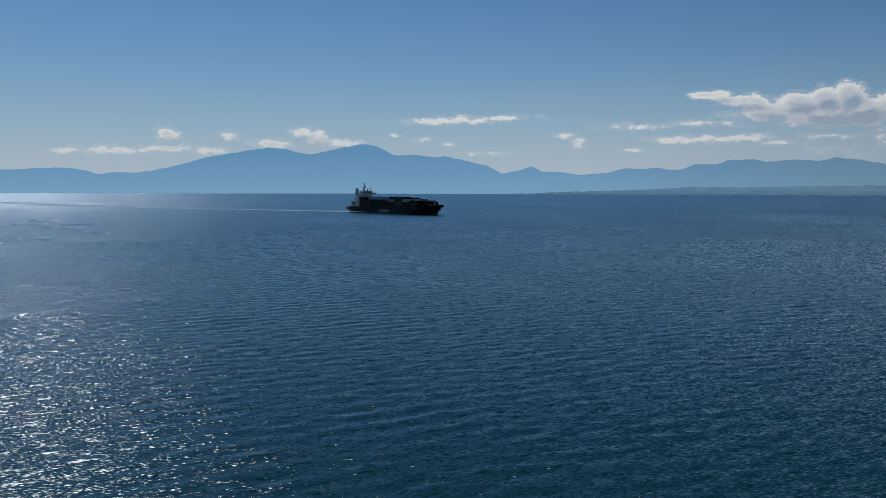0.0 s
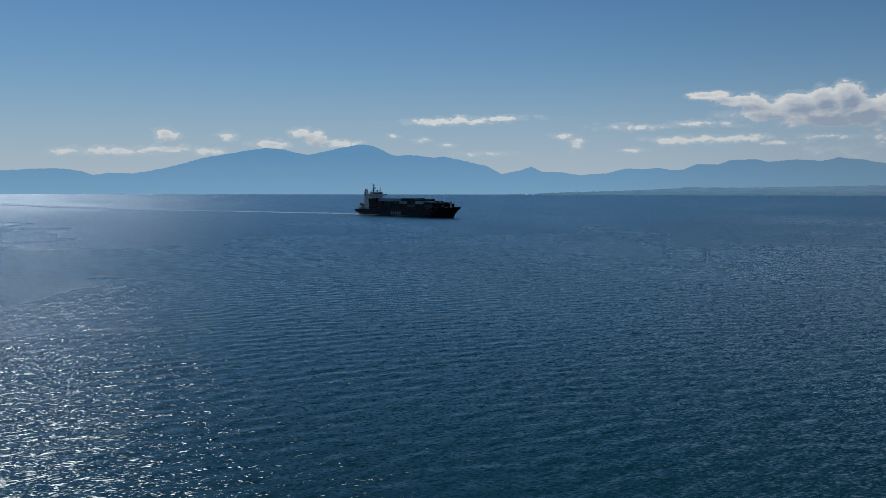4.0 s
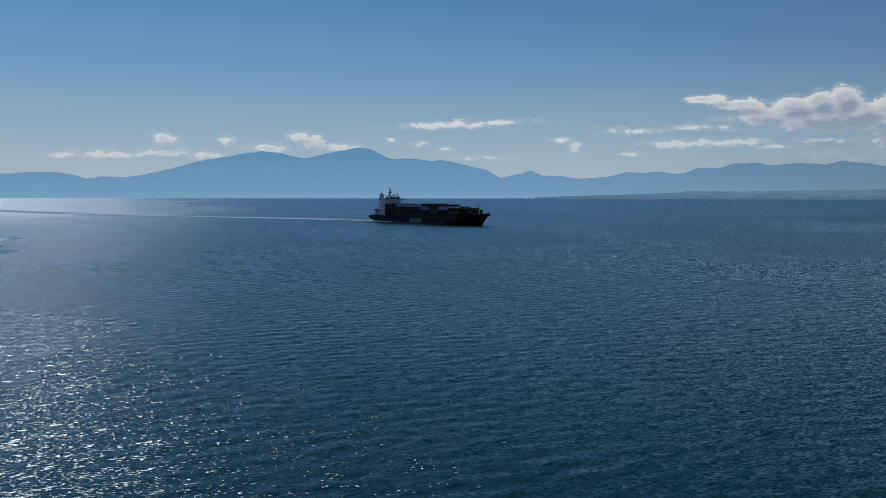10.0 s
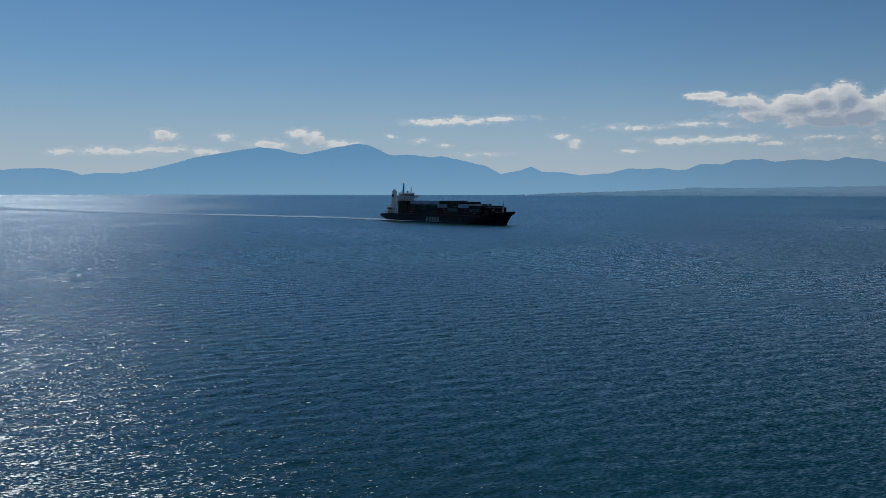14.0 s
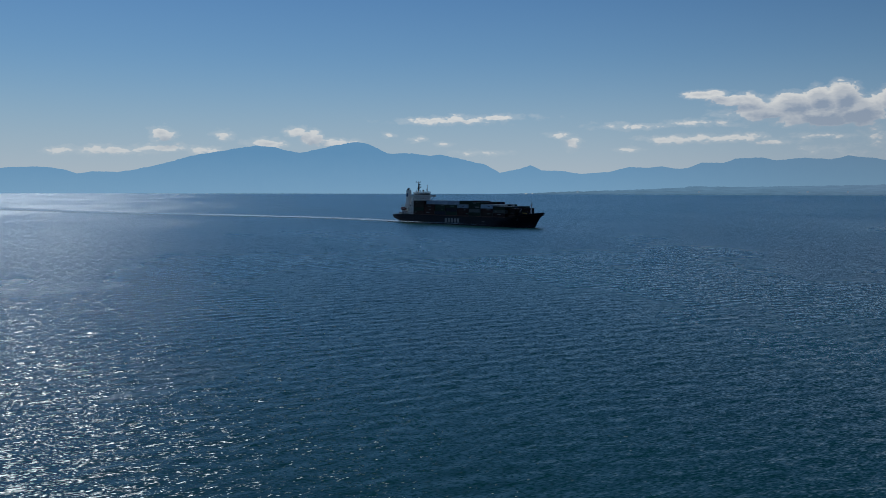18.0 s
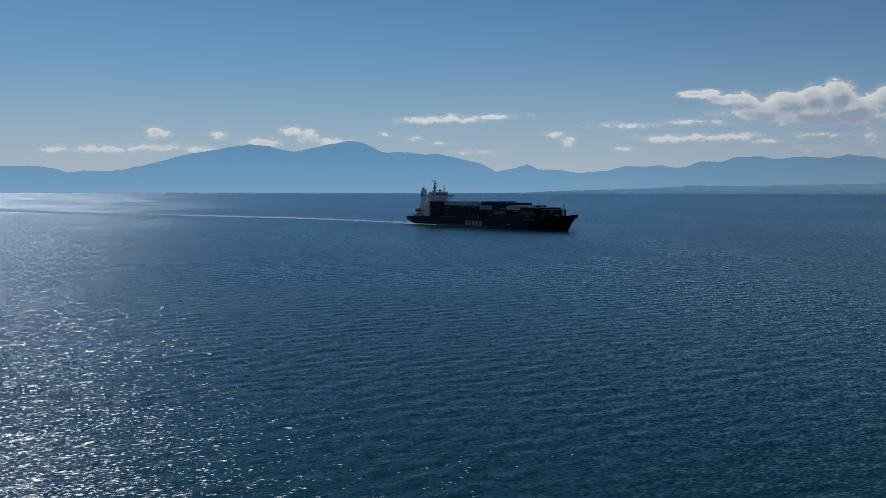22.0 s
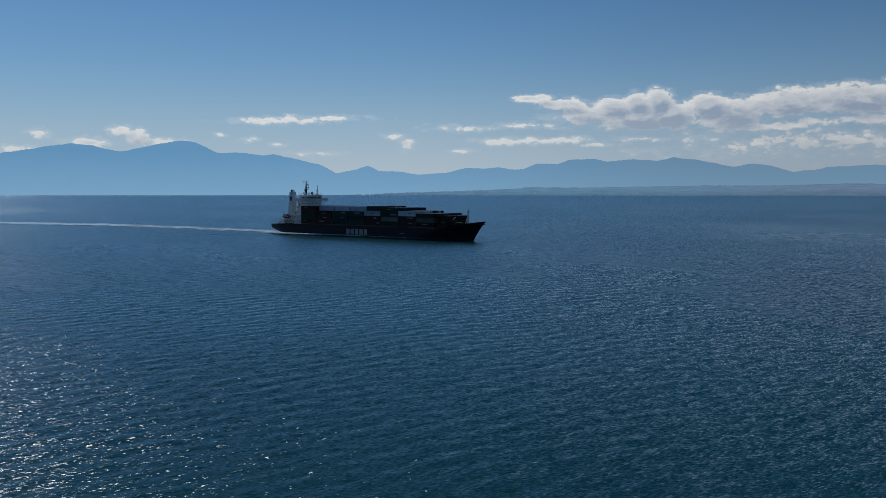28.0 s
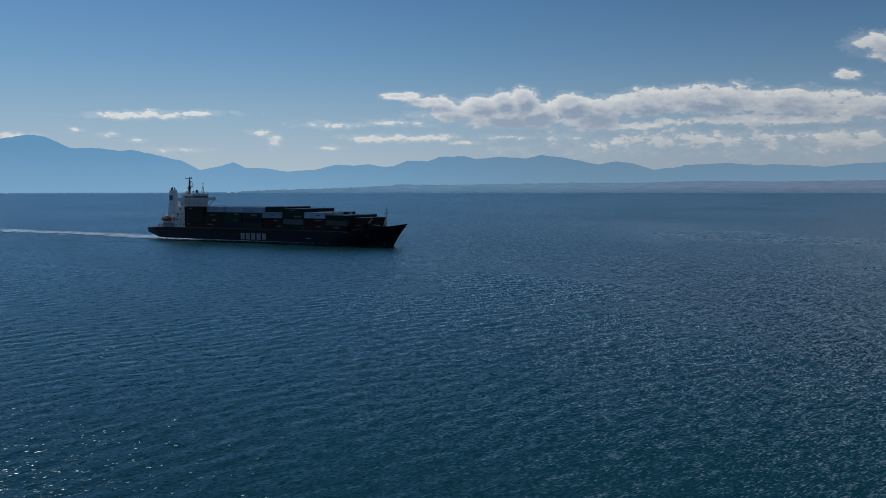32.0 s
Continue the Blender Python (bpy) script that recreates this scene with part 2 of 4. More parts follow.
def sea_water():
    """Wind-ruffled water: waves of several sizes tilt the surface, the smallest are its roughness."""
    m, n = material("sea_water")
    geo = n.add("ShaderNodeNewGeometry").outputs
    where = geo["Position"]
    off = n.add("ShaderNodeSeparateXYZ", (where,)).outputs[1]
    slope = None
    for scale, along, heading, steep, cross, detail, steep_far in WAVES:
        turned = n.add("ShaderNodeVectorRotate", {"Vector": where, "Angle": radians(-heading)}, turn="Z_AXIS").outputs[0]
        tex = n.add("ShaderNodeTexNoise", {"Vector": n.vec("MULTIPLY", turned, (1.0, along, 0.0)), "Scale": scale, "Detail": detail, "Roughness": 0.55, "Distortion": 0.25}).outputs[1]
        k = n.smooth(off, 450.0, 1400.0, steep, steep_far)
        wave = n.vec("SUBTRACT", tex, (0.5, 0.5, 0.5))
        # long gentle backs, short steep faces
        wave = n.vec("SUBTRACT", wave, n.vec("MULTIPLY", n.vec("MULTIPLY", wave, wave), (2.8, 0.0, 0.0)))
        steeper = n.vec("MULTIPLY", n.vec("MULTIPLY", wave, wave), n.vec("MULTIPLY", wave, (9.0, 9.0, 0.0)))
        wave = n.vec("ADD", n.vec("MULTIPLY", wave, (0.9, 0.9, 0.0)), steeper)
        tilt = n.vec("MULTIPLY", wave, n.add("ShaderNodeCombineXYZ", (k, n.math("MULTIPLY", k, cross), 0.0)).outputs[0])
        tilt = n.add("ShaderNodeVectorRotate", {"Vector": tilt, "Angle": radians(heading)}, turn="Z_AXIS").outputs[0]
        slope = tilt if slope is None else n.vec("ADD", slope, tilt)
    # gusts ruffle some patches more than others; slicks lie in long streaks far off
    gust = n.smooth(n.noise(n.vec("MULTIPLY", where, (0.6, 0.35, 1.0)), 0.012, 4.0, 0.55), 0.3, 0.7, 0.86, 1.14)
    slick = n.smooth(n.noise(n.vec("MULTIPLY", where, (0.002, 0.004, 1.0)), 1.0, 3.0, 0.6), 0.35, 0.65, 0.97, 1.03)
    ruffle = n.math("MULTIPLY", gust, slick)
    slope = n.vec("MULTIPLY", slope, n.add("ShaderNodeCombineXYZ", (gust, gust, 0.0)).outputs[0])
    # the backs of the waves are gentler than their faces
    parts = n.add("ShaderNodeSeparateXYZ", (slope,)).outputs
    slope = n.add("ShaderNodeCombineXYZ", (parts[0], n.math("SMOOTH_MIN", parts[1], 0.04, 0.08), 0.0)).outputs[0]
    # farther off, only the faces of the waves show, not their backs
    lean = n.math("MULTIPLY", n.smooth(off, 200.0, 800.0, LEAN[0], LEAN[1]), ruffle)
    lean = n.add("ShaderNodeCombineXYZ", (0.0, lean, 0.0)).outputs[0]
    normal = n.vec("NORMALIZE", n.vec("ADD", geo["Normal"], n.vec("ADD", slope, lean)))
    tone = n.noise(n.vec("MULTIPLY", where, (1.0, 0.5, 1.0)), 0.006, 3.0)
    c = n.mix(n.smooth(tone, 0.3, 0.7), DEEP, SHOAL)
    # far water painted paler, in place of haze and reflected sky
    c = n.mix(n.smooth(off, 450.0, 1500.0), c, HAZY_OFFING)
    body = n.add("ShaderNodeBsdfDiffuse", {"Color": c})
    gloss = n.add("ShaderNodeBsdfAnisotropic", {"Color": (1, 1, 1, 1), "Roughness": n.math("MULTIPLY", n.smooth(off, 500.0, 1400.0, ROUGH[0], ROUGH[1]), n.math("SQRT", ruffle)), "Normal": normal})
    gloss.distribution = "BECKMANN"
    upright = n.vec("NORMALIZE", n.vec("ADD", geo["Normal"], n.vec("ADD", slope, n.vec("MULTIPLY", lean, (0.0, 0.5, 0.0)))))
    edge = n.add("ShaderNodeFresnel", {"IOR": 1.33, "Normal": upright}).outputs[0]
    finish(n, n.add("ShaderNodeMixShader", (edge, body.outputs[0], gloss.outputs[0])).outputs[0])
    return m


# waves: a metre across, stretch along the crest, heading, steepness, sidewise share, detail, steepness far off
WAVES = [(0.30, 0.40, 126, 0.13, 0.6, 2.0, 0.18), (1.3, 0.33, 120, 0.36, 0.9, 1.0, 0.42), (4.5, 0.36, 112, 0.70, 1.3, 1.0, 0.55)]
LEAN = (-0.03, -0.085)   # how far the seen faces lean, near by and far off
ROUGH = (0.275, 0.35)
DEEP, SHOAL, HAZY_OFFING = (0.006, 0.060, 0.060, 1), (0.008, 0.087, 0.081, 1), (0.075, 0.205, 0.17, 1)   # water near by, over shoals, and the far water with haze put into its colour


def foam_water(name, amount, stretch, white):
    """White foam broken into patches on the water."""
    m, n = material(name)
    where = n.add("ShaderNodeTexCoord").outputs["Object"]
    patch = n.noise(n.vec("MULTIPLY", where, stretch), 1.0, 7.0, 0.68)
    edge = n.add("ShaderNodeAttribute")
    edge.attribute_name = "foam"
    edge = edge.outputs["Fac"]
    cover = n.smooth(n.math("ADD", patch, n.math("MULTIPLY", edge, amount)), 0.62, 0.86)
    p = n.add("ShaderNodeBsdfPrincipled", {"Base Color": (white * 0.86, white, white * 1.04, 1), "Roughness": 0.8})
    clear = n.add("ShaderNodeBsdfTransparent")
    finish(n, n.add("ShaderNodeMixShader", (cover, clear.outputs[0], p.outputs[0])).outputs[0])
    return m


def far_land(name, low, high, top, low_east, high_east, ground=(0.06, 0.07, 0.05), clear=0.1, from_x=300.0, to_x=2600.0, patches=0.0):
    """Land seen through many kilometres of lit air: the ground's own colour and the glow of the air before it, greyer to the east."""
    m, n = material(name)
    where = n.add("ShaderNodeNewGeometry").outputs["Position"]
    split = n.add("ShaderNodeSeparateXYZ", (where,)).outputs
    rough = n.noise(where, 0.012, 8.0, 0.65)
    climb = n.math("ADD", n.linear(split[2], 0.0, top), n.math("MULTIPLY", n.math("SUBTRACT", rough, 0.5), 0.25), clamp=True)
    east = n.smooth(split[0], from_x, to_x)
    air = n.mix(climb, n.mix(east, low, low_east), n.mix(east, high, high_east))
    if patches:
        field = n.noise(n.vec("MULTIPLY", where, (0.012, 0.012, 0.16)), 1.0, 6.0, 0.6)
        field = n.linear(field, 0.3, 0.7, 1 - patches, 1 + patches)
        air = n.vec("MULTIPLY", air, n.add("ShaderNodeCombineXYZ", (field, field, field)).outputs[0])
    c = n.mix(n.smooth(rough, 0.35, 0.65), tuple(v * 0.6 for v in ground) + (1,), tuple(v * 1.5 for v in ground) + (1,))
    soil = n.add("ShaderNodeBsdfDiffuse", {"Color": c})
    # haze put into the surface as emission; no air is built
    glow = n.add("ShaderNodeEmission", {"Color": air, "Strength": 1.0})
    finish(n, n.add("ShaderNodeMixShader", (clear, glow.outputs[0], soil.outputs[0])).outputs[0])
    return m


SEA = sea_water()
WAKE_FOAM = foam_water("wake_foam", 0.62, (0.07, 0.22, 1.0), 0.93)
SIDE_FOAM = foam_water("side_foam", 0.62, (0.9, 0.9, 1.0), 0.98)
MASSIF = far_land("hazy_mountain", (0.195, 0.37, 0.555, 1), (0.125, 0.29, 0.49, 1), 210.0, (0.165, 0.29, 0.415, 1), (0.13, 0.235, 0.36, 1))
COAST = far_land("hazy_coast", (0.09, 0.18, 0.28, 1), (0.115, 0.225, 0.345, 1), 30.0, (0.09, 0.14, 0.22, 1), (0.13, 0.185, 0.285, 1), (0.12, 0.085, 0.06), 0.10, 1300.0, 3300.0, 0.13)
HULL = painted("hull_navy_paint", (0.005, 0.007, 0.013), 0.6, wear=0.3, rust=0.10, scale=0.25, gloss=0.2)
DECK = painted("deck_red_oxide", (0.10, 0.045, 0.035), 0.75, wear=0.35, rust=0.3, scale=0.5)
WHITE = painted("white_ship_paint", (0.60, 0.59, 0.57), 0.5, wear=0.2, rust=0.45, scale=0.4)
GREY = painted("grey_machinery_paint", (0.22, 0.23, 0.24), 0.55, wear=0.25, rust=0.3)
BLACK = painted("black_mast_paint", (0.02, 0.02, 0.022), 0.5, wear=0.2)
NAVY = painted("navy_emblem_paint", (0.02, 0.05, 0.13), 0.45, wear=0.15)
LETTER = painted("white_hull_marking", (0.19, 0.20, 0.21), 0.6, wear=0.25, rust=0.15, scale=0.6)
ORANGE = painted("red_lifeboat", (0.13, 0.013, 0.014), 0.45, wear=0.15)
YELLOW = painted("yellow_gear_paint", (0.50, 0.36, 0.06), 0.5, wear=0.2)
GLASS, _g = material("dark_bridge_glass")
finish(_g, _g.add("ShaderNodeBsdfPrincipled", {"Base Color": (0.01, 0.015, 0.02, 1), "Roughness": 0.06, "IOR": 1.5}).outputs[0])
BOX_COLOURS = {
    "dark green": (0.006, 0.024, 0.015), "maroon": (0.028, 0.007, 0.007), "rust red": (0.040, 0.011, 0.008), "navy blue": (0.006, 0.011, 0.026),
    "pale blue-grey": (0.24, 0.31, 0.38), "off-white": (0.46, 0.46, 0.43), "grey": (0.07, 0.078, 0.078), "blue": (0.010, 0.034, 0.07), "brown": (0.020, 0.012, 0.010),
}
BOX = {k: painted("container_" + k.replace(" ", "_").replace("-", "_"), v, 0.55, wear=0.25, rust=0.25, scale=0.6, spread=0.25, gloss=0.12) for k, v in BOX_COLOURS.items()}

# roofs paler than the walls: sunlight put into their colour
BOX_TOP = {k: painted("sunlit_roof_" + k.replace(" ", "_").replace("-", "_"), tuple(0.6 * c + 0.10 for c in v), 0.38, wear=0.35, rust=0.2, scale=0.5, spread=0.25, gloss=0.6) for k, v in BOX_COLOURS.items()}

# ---- mesh helpers ----


def part(name, bm, mat, parent=None, label="", smooth=False):
    me = bpy.data.meshes.new(name)
    bm.normal_update()
    bm.to_mesh(me)
    bm.free()
    if smooth:
        me.polygons.foreach_set("use_smooth", [True] * len(me.polygons))
    me.materials.append(mat)
    ob = new(name, me)
    ob.parent = parent
    return tagged(ob, label)


def block(bm, x0, x1, y0, y1, z0, z1, bevel=0.0, top=1.0):
    """A box; top: how much narrower its upper face is."""
    cx, cy = (x0 + x1) / 2, (y0 + y1) / 2
    v = [bm.verts.new((cx + (x - cx) * (top if z == z1 else 1), cy + (y - cy) * (top if z == z1 else 1), z)) for z in (z0, z1) for x, y in ((x0, y0), (x1, y0), (x1, y1), (x0, y1))]
    f = [bm.faces.new([v[i] for i in q]) for q in ((3, 2, 1, 0), (4, 5, 6, 7), (0, 1, 5, 4), (1, 2, 6, 5), (2, 3, 7, 6), (3, 0, 4, 7))]
    if bevel:
        edges = list({e for q in f for e in q.edges})
        bmesh.ops.bevel(bm, geom=edges, offset=bevel, segments=1, affect="EDGES")
    return bm


def rod(bm, p, q, r, r2=None, seg=8):
    p, q = Vector(p), Vector(q)
    m = Matrix.Translation((p + q) / 2) @ (q - p).to_track_quat("Z", "Y").to_matrix().to_4x4()
    bmesh.ops.create_cone(bm, cap_ends=True, segments=seg, radius1=r, radius2=r if r2 is None else r2, depth=(q - p).length, matrix=m)
    return bm


def fresh():
    return bmesh.new()


def lump(bm, c, r, squash=(1, 1, 1), sub=2):
    bmesh.ops.create_icosphere(bm, subdivisions=sub, radius=r, matrix=Matrix.Translation(c) @ Matrix.Diagonal((*squash, 1)))
    return bm

# ---- sea ----


def spaced(stops):
    """Positions along a line from (place, step) stops; the step glides between them."""
    out = [stops[0][0]]
    for (p0, s0), (p1, s1) in zip(stops, stops[1:]):
        while out[-1] < p1:
            k = min(1, max(0, (out[-1] - p0) / (p1 - p0)))
            out.append(out[-1] + s0 + (s1 - s0) * k)
    return np.array(out)


def build_sea():
    xs = spaced([(-5200, 320), (-1200, 40), (-420, 5.0), (-110, 0.6), (200, 0.6), (560, 5.0), (1500, 40), (5600, 320), (5650, 320)])
    ys = spaced([(-1500, 150), (-60, 12), (55, 0.6), (560, 0.62), (760, 1.6), (1000, 5), (1800, 20), (5200, 100)])
    gx, gy = np.meshgrid(xs, ys)
    cell = np.maximum(np.gradient(xs)[None, :], np.gradient(ys)[:, None])
    rng = np.random.default_rng(4)
    gz = np.zeros_like(gx)
    for k in range(52):
        length = 1.9 * (5.6 / 1.9) ** rng.random()
        way = radians(124) + rng.normal(0, 0.38)
        kx, ky = math.cos(way) * 2 * math.pi / length, math.sin(way) * 2 * math.pi / length
        amp = 0.0013 * length * (0.6 + 0.8 * rng.random())
        w = np.sin(kx * gx + ky * gy + rng.random() * 6.283)
        gz += amp * (w - 0.25 * (1 - w * w)) * np.clip(length / (3.2 * cell) - 0.6, 0, 1)
    gz -= 0.1
    ny, nx = gx.shape
    me = bpy.data.meshes.new("sea")
    i = np.arange(nx * ny).reshape(ny, nx)
    quads = np.stack([i[:-1, :-1], i[:-1, 1:], i[1:, 1:], i[1:, :-1]], -1).reshape(-1, 4)
    me.vertices.add(nx * ny)
    me.vertices.foreach_set("co", np.stack([gx, gy, gz], -1).astype(np.float32).ravel())
    me.loops.add(quads.size)
    me.loops.foreach_set("vertex_index", quads.ravel().astype(np.int32))
    me.polygons.add(len(quads))
    me.polygons.foreach_set("loop_start", np.arange(0, quads.size, 4, dtype=np.int32))
    me.polygons.foreach_set("use_smooth", np.ones(len(quads), bool))
    me.update(calc_edges=True)
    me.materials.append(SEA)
    return tagged(new("water", me), "deep blue rippled sea with sun glitter", "sea", kind="structure")


build_sea()

# ---- far land ----


def bearing(az, dist):
    """A place far off, seen from the stretch of the path that looks that way."""
    back = 145 + 200 * min(1, max(0, (az - 12) / 20))
    return Vector((math.sin(radians(az)) * dist, back + math.cos(radians(az)) * dist, 0))


def range_of_hills(name, label, mat, dist, knots, rough, seed, depth=160.0, step=0.05, category="mountain"):
    """A ridge from (azimuth, elevation in degrees) knots, with folded slopes down to the shore before and behind."""
    az = np.arange(knots[0][0], knots[-1][0] + step, step)
    el = np.interp(az, [k[0] for k in knots], [k[1] for k in knots])
    n = max(3, int(0.35 / step) | 1)
    pad = np.pad(el, n // 2, mode="edge")
    el = 0.88 * el + 0.12 * np.convolve(pad, np.ones(n) / n, "valid")
    bm = fresh()
    rows = []
    for t in (0.0, 0.12, 0.3, 0.5, 0.7, 0.87, 1.0, 1.25, 2.0):
        row = []
        for a, e in zip(az, el):
            crest = 27 + dist * math.tan(radians(e))
            crest += rough * (noise.fractal(Vector((a * 1.7, seed, 0)), 0.7, 2.1, 6) + 0.7 * noise.fractal(Vector((a * 4.0, seed, 4.0)), 0.8, 2.1, 4) + 0.35 * noise.fractal(Vector((a * 9.0, seed, 8.0)), 0.8, 2.1, 3))
            h = crest * (t ** 0.85 if t <= 1 else max(0.0, 2.0 - t) ** 0.8)
            fold = noise.fractal(Vector((a * 2.3, t * 2.5 + seed, 3.0)), 0.8, 2.0, 5)
            p = bearing(a, dist + (t - 1.0) * depth + fold * depth * 0.22 * (1 - abs(t - 1)))
            if t < 1:
                h *= 1 + 0.10 * fold * (1 - t)
            p.z = h - 1.5 if t in (0.0, 2.0) else max(0.2, h)
            row.append(bm.verts.new(p))
        rows.append(row)
    for r0, r1 in zip(rows, rows[1:]):
        for k in range(len(az) - 1):
            bm.faces.new((r0[k], r0[k + 1], r1[k + 1], r1[k]))
    return tagged(part(name, bm, mat, smooth=True), label, category, kind="structure")


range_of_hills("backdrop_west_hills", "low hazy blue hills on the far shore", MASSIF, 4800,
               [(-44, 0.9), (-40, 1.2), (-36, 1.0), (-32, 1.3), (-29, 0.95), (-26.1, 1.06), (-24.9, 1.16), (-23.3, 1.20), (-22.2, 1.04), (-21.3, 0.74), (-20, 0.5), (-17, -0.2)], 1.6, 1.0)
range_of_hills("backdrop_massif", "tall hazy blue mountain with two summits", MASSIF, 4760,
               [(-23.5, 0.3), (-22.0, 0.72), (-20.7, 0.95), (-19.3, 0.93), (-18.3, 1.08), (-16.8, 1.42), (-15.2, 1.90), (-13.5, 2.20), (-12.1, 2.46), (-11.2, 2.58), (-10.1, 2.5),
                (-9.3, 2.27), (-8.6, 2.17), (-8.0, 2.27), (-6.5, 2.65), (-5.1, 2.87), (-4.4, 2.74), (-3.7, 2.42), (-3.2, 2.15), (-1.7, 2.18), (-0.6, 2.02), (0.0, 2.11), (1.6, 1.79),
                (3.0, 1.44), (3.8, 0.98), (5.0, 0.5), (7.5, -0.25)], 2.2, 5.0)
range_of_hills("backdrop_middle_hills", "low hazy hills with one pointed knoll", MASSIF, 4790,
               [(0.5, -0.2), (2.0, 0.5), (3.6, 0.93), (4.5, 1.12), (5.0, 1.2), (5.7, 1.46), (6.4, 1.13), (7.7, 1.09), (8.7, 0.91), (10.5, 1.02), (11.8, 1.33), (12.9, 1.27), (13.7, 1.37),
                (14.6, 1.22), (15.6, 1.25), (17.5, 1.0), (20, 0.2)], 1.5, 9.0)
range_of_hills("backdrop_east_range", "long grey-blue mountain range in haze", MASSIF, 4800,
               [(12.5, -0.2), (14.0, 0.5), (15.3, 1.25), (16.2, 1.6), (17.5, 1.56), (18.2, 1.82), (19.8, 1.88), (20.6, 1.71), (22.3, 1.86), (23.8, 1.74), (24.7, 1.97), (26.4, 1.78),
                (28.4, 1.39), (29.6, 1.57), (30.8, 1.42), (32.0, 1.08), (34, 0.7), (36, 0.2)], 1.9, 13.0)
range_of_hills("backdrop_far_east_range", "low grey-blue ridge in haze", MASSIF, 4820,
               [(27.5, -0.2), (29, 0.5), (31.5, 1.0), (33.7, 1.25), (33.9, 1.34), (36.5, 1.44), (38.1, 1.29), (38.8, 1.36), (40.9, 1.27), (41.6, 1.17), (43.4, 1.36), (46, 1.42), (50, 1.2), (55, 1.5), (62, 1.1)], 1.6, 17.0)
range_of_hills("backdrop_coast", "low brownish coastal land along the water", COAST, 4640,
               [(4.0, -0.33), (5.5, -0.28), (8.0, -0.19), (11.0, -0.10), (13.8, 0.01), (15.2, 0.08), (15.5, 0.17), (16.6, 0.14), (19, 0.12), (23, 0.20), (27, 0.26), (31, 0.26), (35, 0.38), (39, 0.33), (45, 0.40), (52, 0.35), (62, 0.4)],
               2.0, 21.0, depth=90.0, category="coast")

# ---- container ship ----
# ship space: x forward from midships, y to port, z up from the waterline; a = metres aft of the bow tip
MID = 80.0
HALF = 12.4


def aft(a):
    return MID - a


ship = tagged(new("container_ship"), "dark navy container ship with white bridge house, loaded with stacked containers", "ship")


def deck_height(x):
    rise = max(0.0, (x - 50) / 30)
    return 6.5 + 3.9 * rise ** 1.6 - 0.9 * min(1, max(0.0, (-x - 55) / 25)) ** 1.2


def build_hull():
    bm = fresh()
    levels = (0.0, 0.1, 0.16, 0.3, 0.5, 0.7, 0.86, 0.95, 1.0)
    count = 72
    rings = []
    for k in levels:
        row = []
        for i in range(count + 1):
            s = i / count
            s = s + 0.10 * math.sin(2 * math.pi * s) * -0.5
            zt = deck_height(-76.5 + 156.5 * s)
            z = -2.0 + k * (zt + 2.0)
            up = max(0.0, z)
            bow = 73.6 + 0.6 * up + 0.012 * up * up
            stern = -71.5 - 5.0 * min(1, max(0.0, up / 4.2)) ** 0.7
            x = stern + (bow - stern) * s
            d = (bow - x) / (bow - stern)
            fullness = 0.24 - 0.014 * min(10, up)
            f = 1 - max(0.0, 1 - d / fullness) ** (1.75 + 0.10 * up)
            g = 1 - max(0.0, 1 - (1 - d) / 0.14) ** 2.2 * (0.30 if up > 3.5 else 0.30 + 0.45 * (1 - up / 3.5))
            row.append((x, HALF * f * g, z))
        rings.append(row)
    port = [[bm.verts.new((x, y, z)) for x, y, z in r] for r in rings]
    star = [[bm.verts.new((x, -y, z)) for x, y, z in r] for r in rings]
    for k in range(len(levels) - 1):
        for i in range(count):
            bm.faces.new((port[k][i + 1], port[k][i], port[k + 1][i], port[k + 1][i + 1]))
            bm.faces.new((star[k][i], star[k][i + 1], star[k + 1][i + 1], star[k + 1][i]))
        bm.faces.new((port[k][0], star[k][0], star[k + 1][0], port[k + 1][0]))
    bmesh.ops.remove_doubles(bm, verts=bm.verts[:], dist=0.01)
    hull = part("hull", bm, HULL, ship, "dark navy steel hull with a raked bow", smooth=True)
    top = rings[-1]
    bm = fresh()
    lower = [(x, y - 0.12, z - (1.1 if x > 56 else 0.35)) for x, y, z in top if y > 0.3]
    l = [bm.verts.new((x, max(0.05, y), z)) for x, y, z in lower]
    r = [bm.verts.new((x, -max(0.05, y), z)) for x, y, z in lower]
    for i in range(len(l) - 1):
        bm.faces.new((l[i], r[i], r[i + 1], l[i + 1]))
    part("deck", bm, DECK, ship, "weathered red-brown steel deck")
    # rail cap along the top edge of the plating
    for side, tag in ((1, "port"), (-1, "starboard")):
        bm = fresh()
        prev = None
        for x, y, z in top:
            ring = [bm.verts.new((x, side * (y + o), z + h)) for o, h in ((0.07, 0.0), (0.07, 0.1), (-0.16, 0.1), (-0.16, 0.0))]
            if prev:
                for q in range(4):
                    bm.faces.new((prev[q], prev[(q + 1) % 4], ring[(q + 1) % 4], ring[q]))
            prev = ring
        part("rail_cap", bm, HULL, hull)
    return hull, top


hull, RAIL = build_hull()


def side_at(x):
    """Half breadth at the deck edge."""
    return float(np.interp(x, [p[0] for p in RAIL], [p[1] for p in RAIL]))


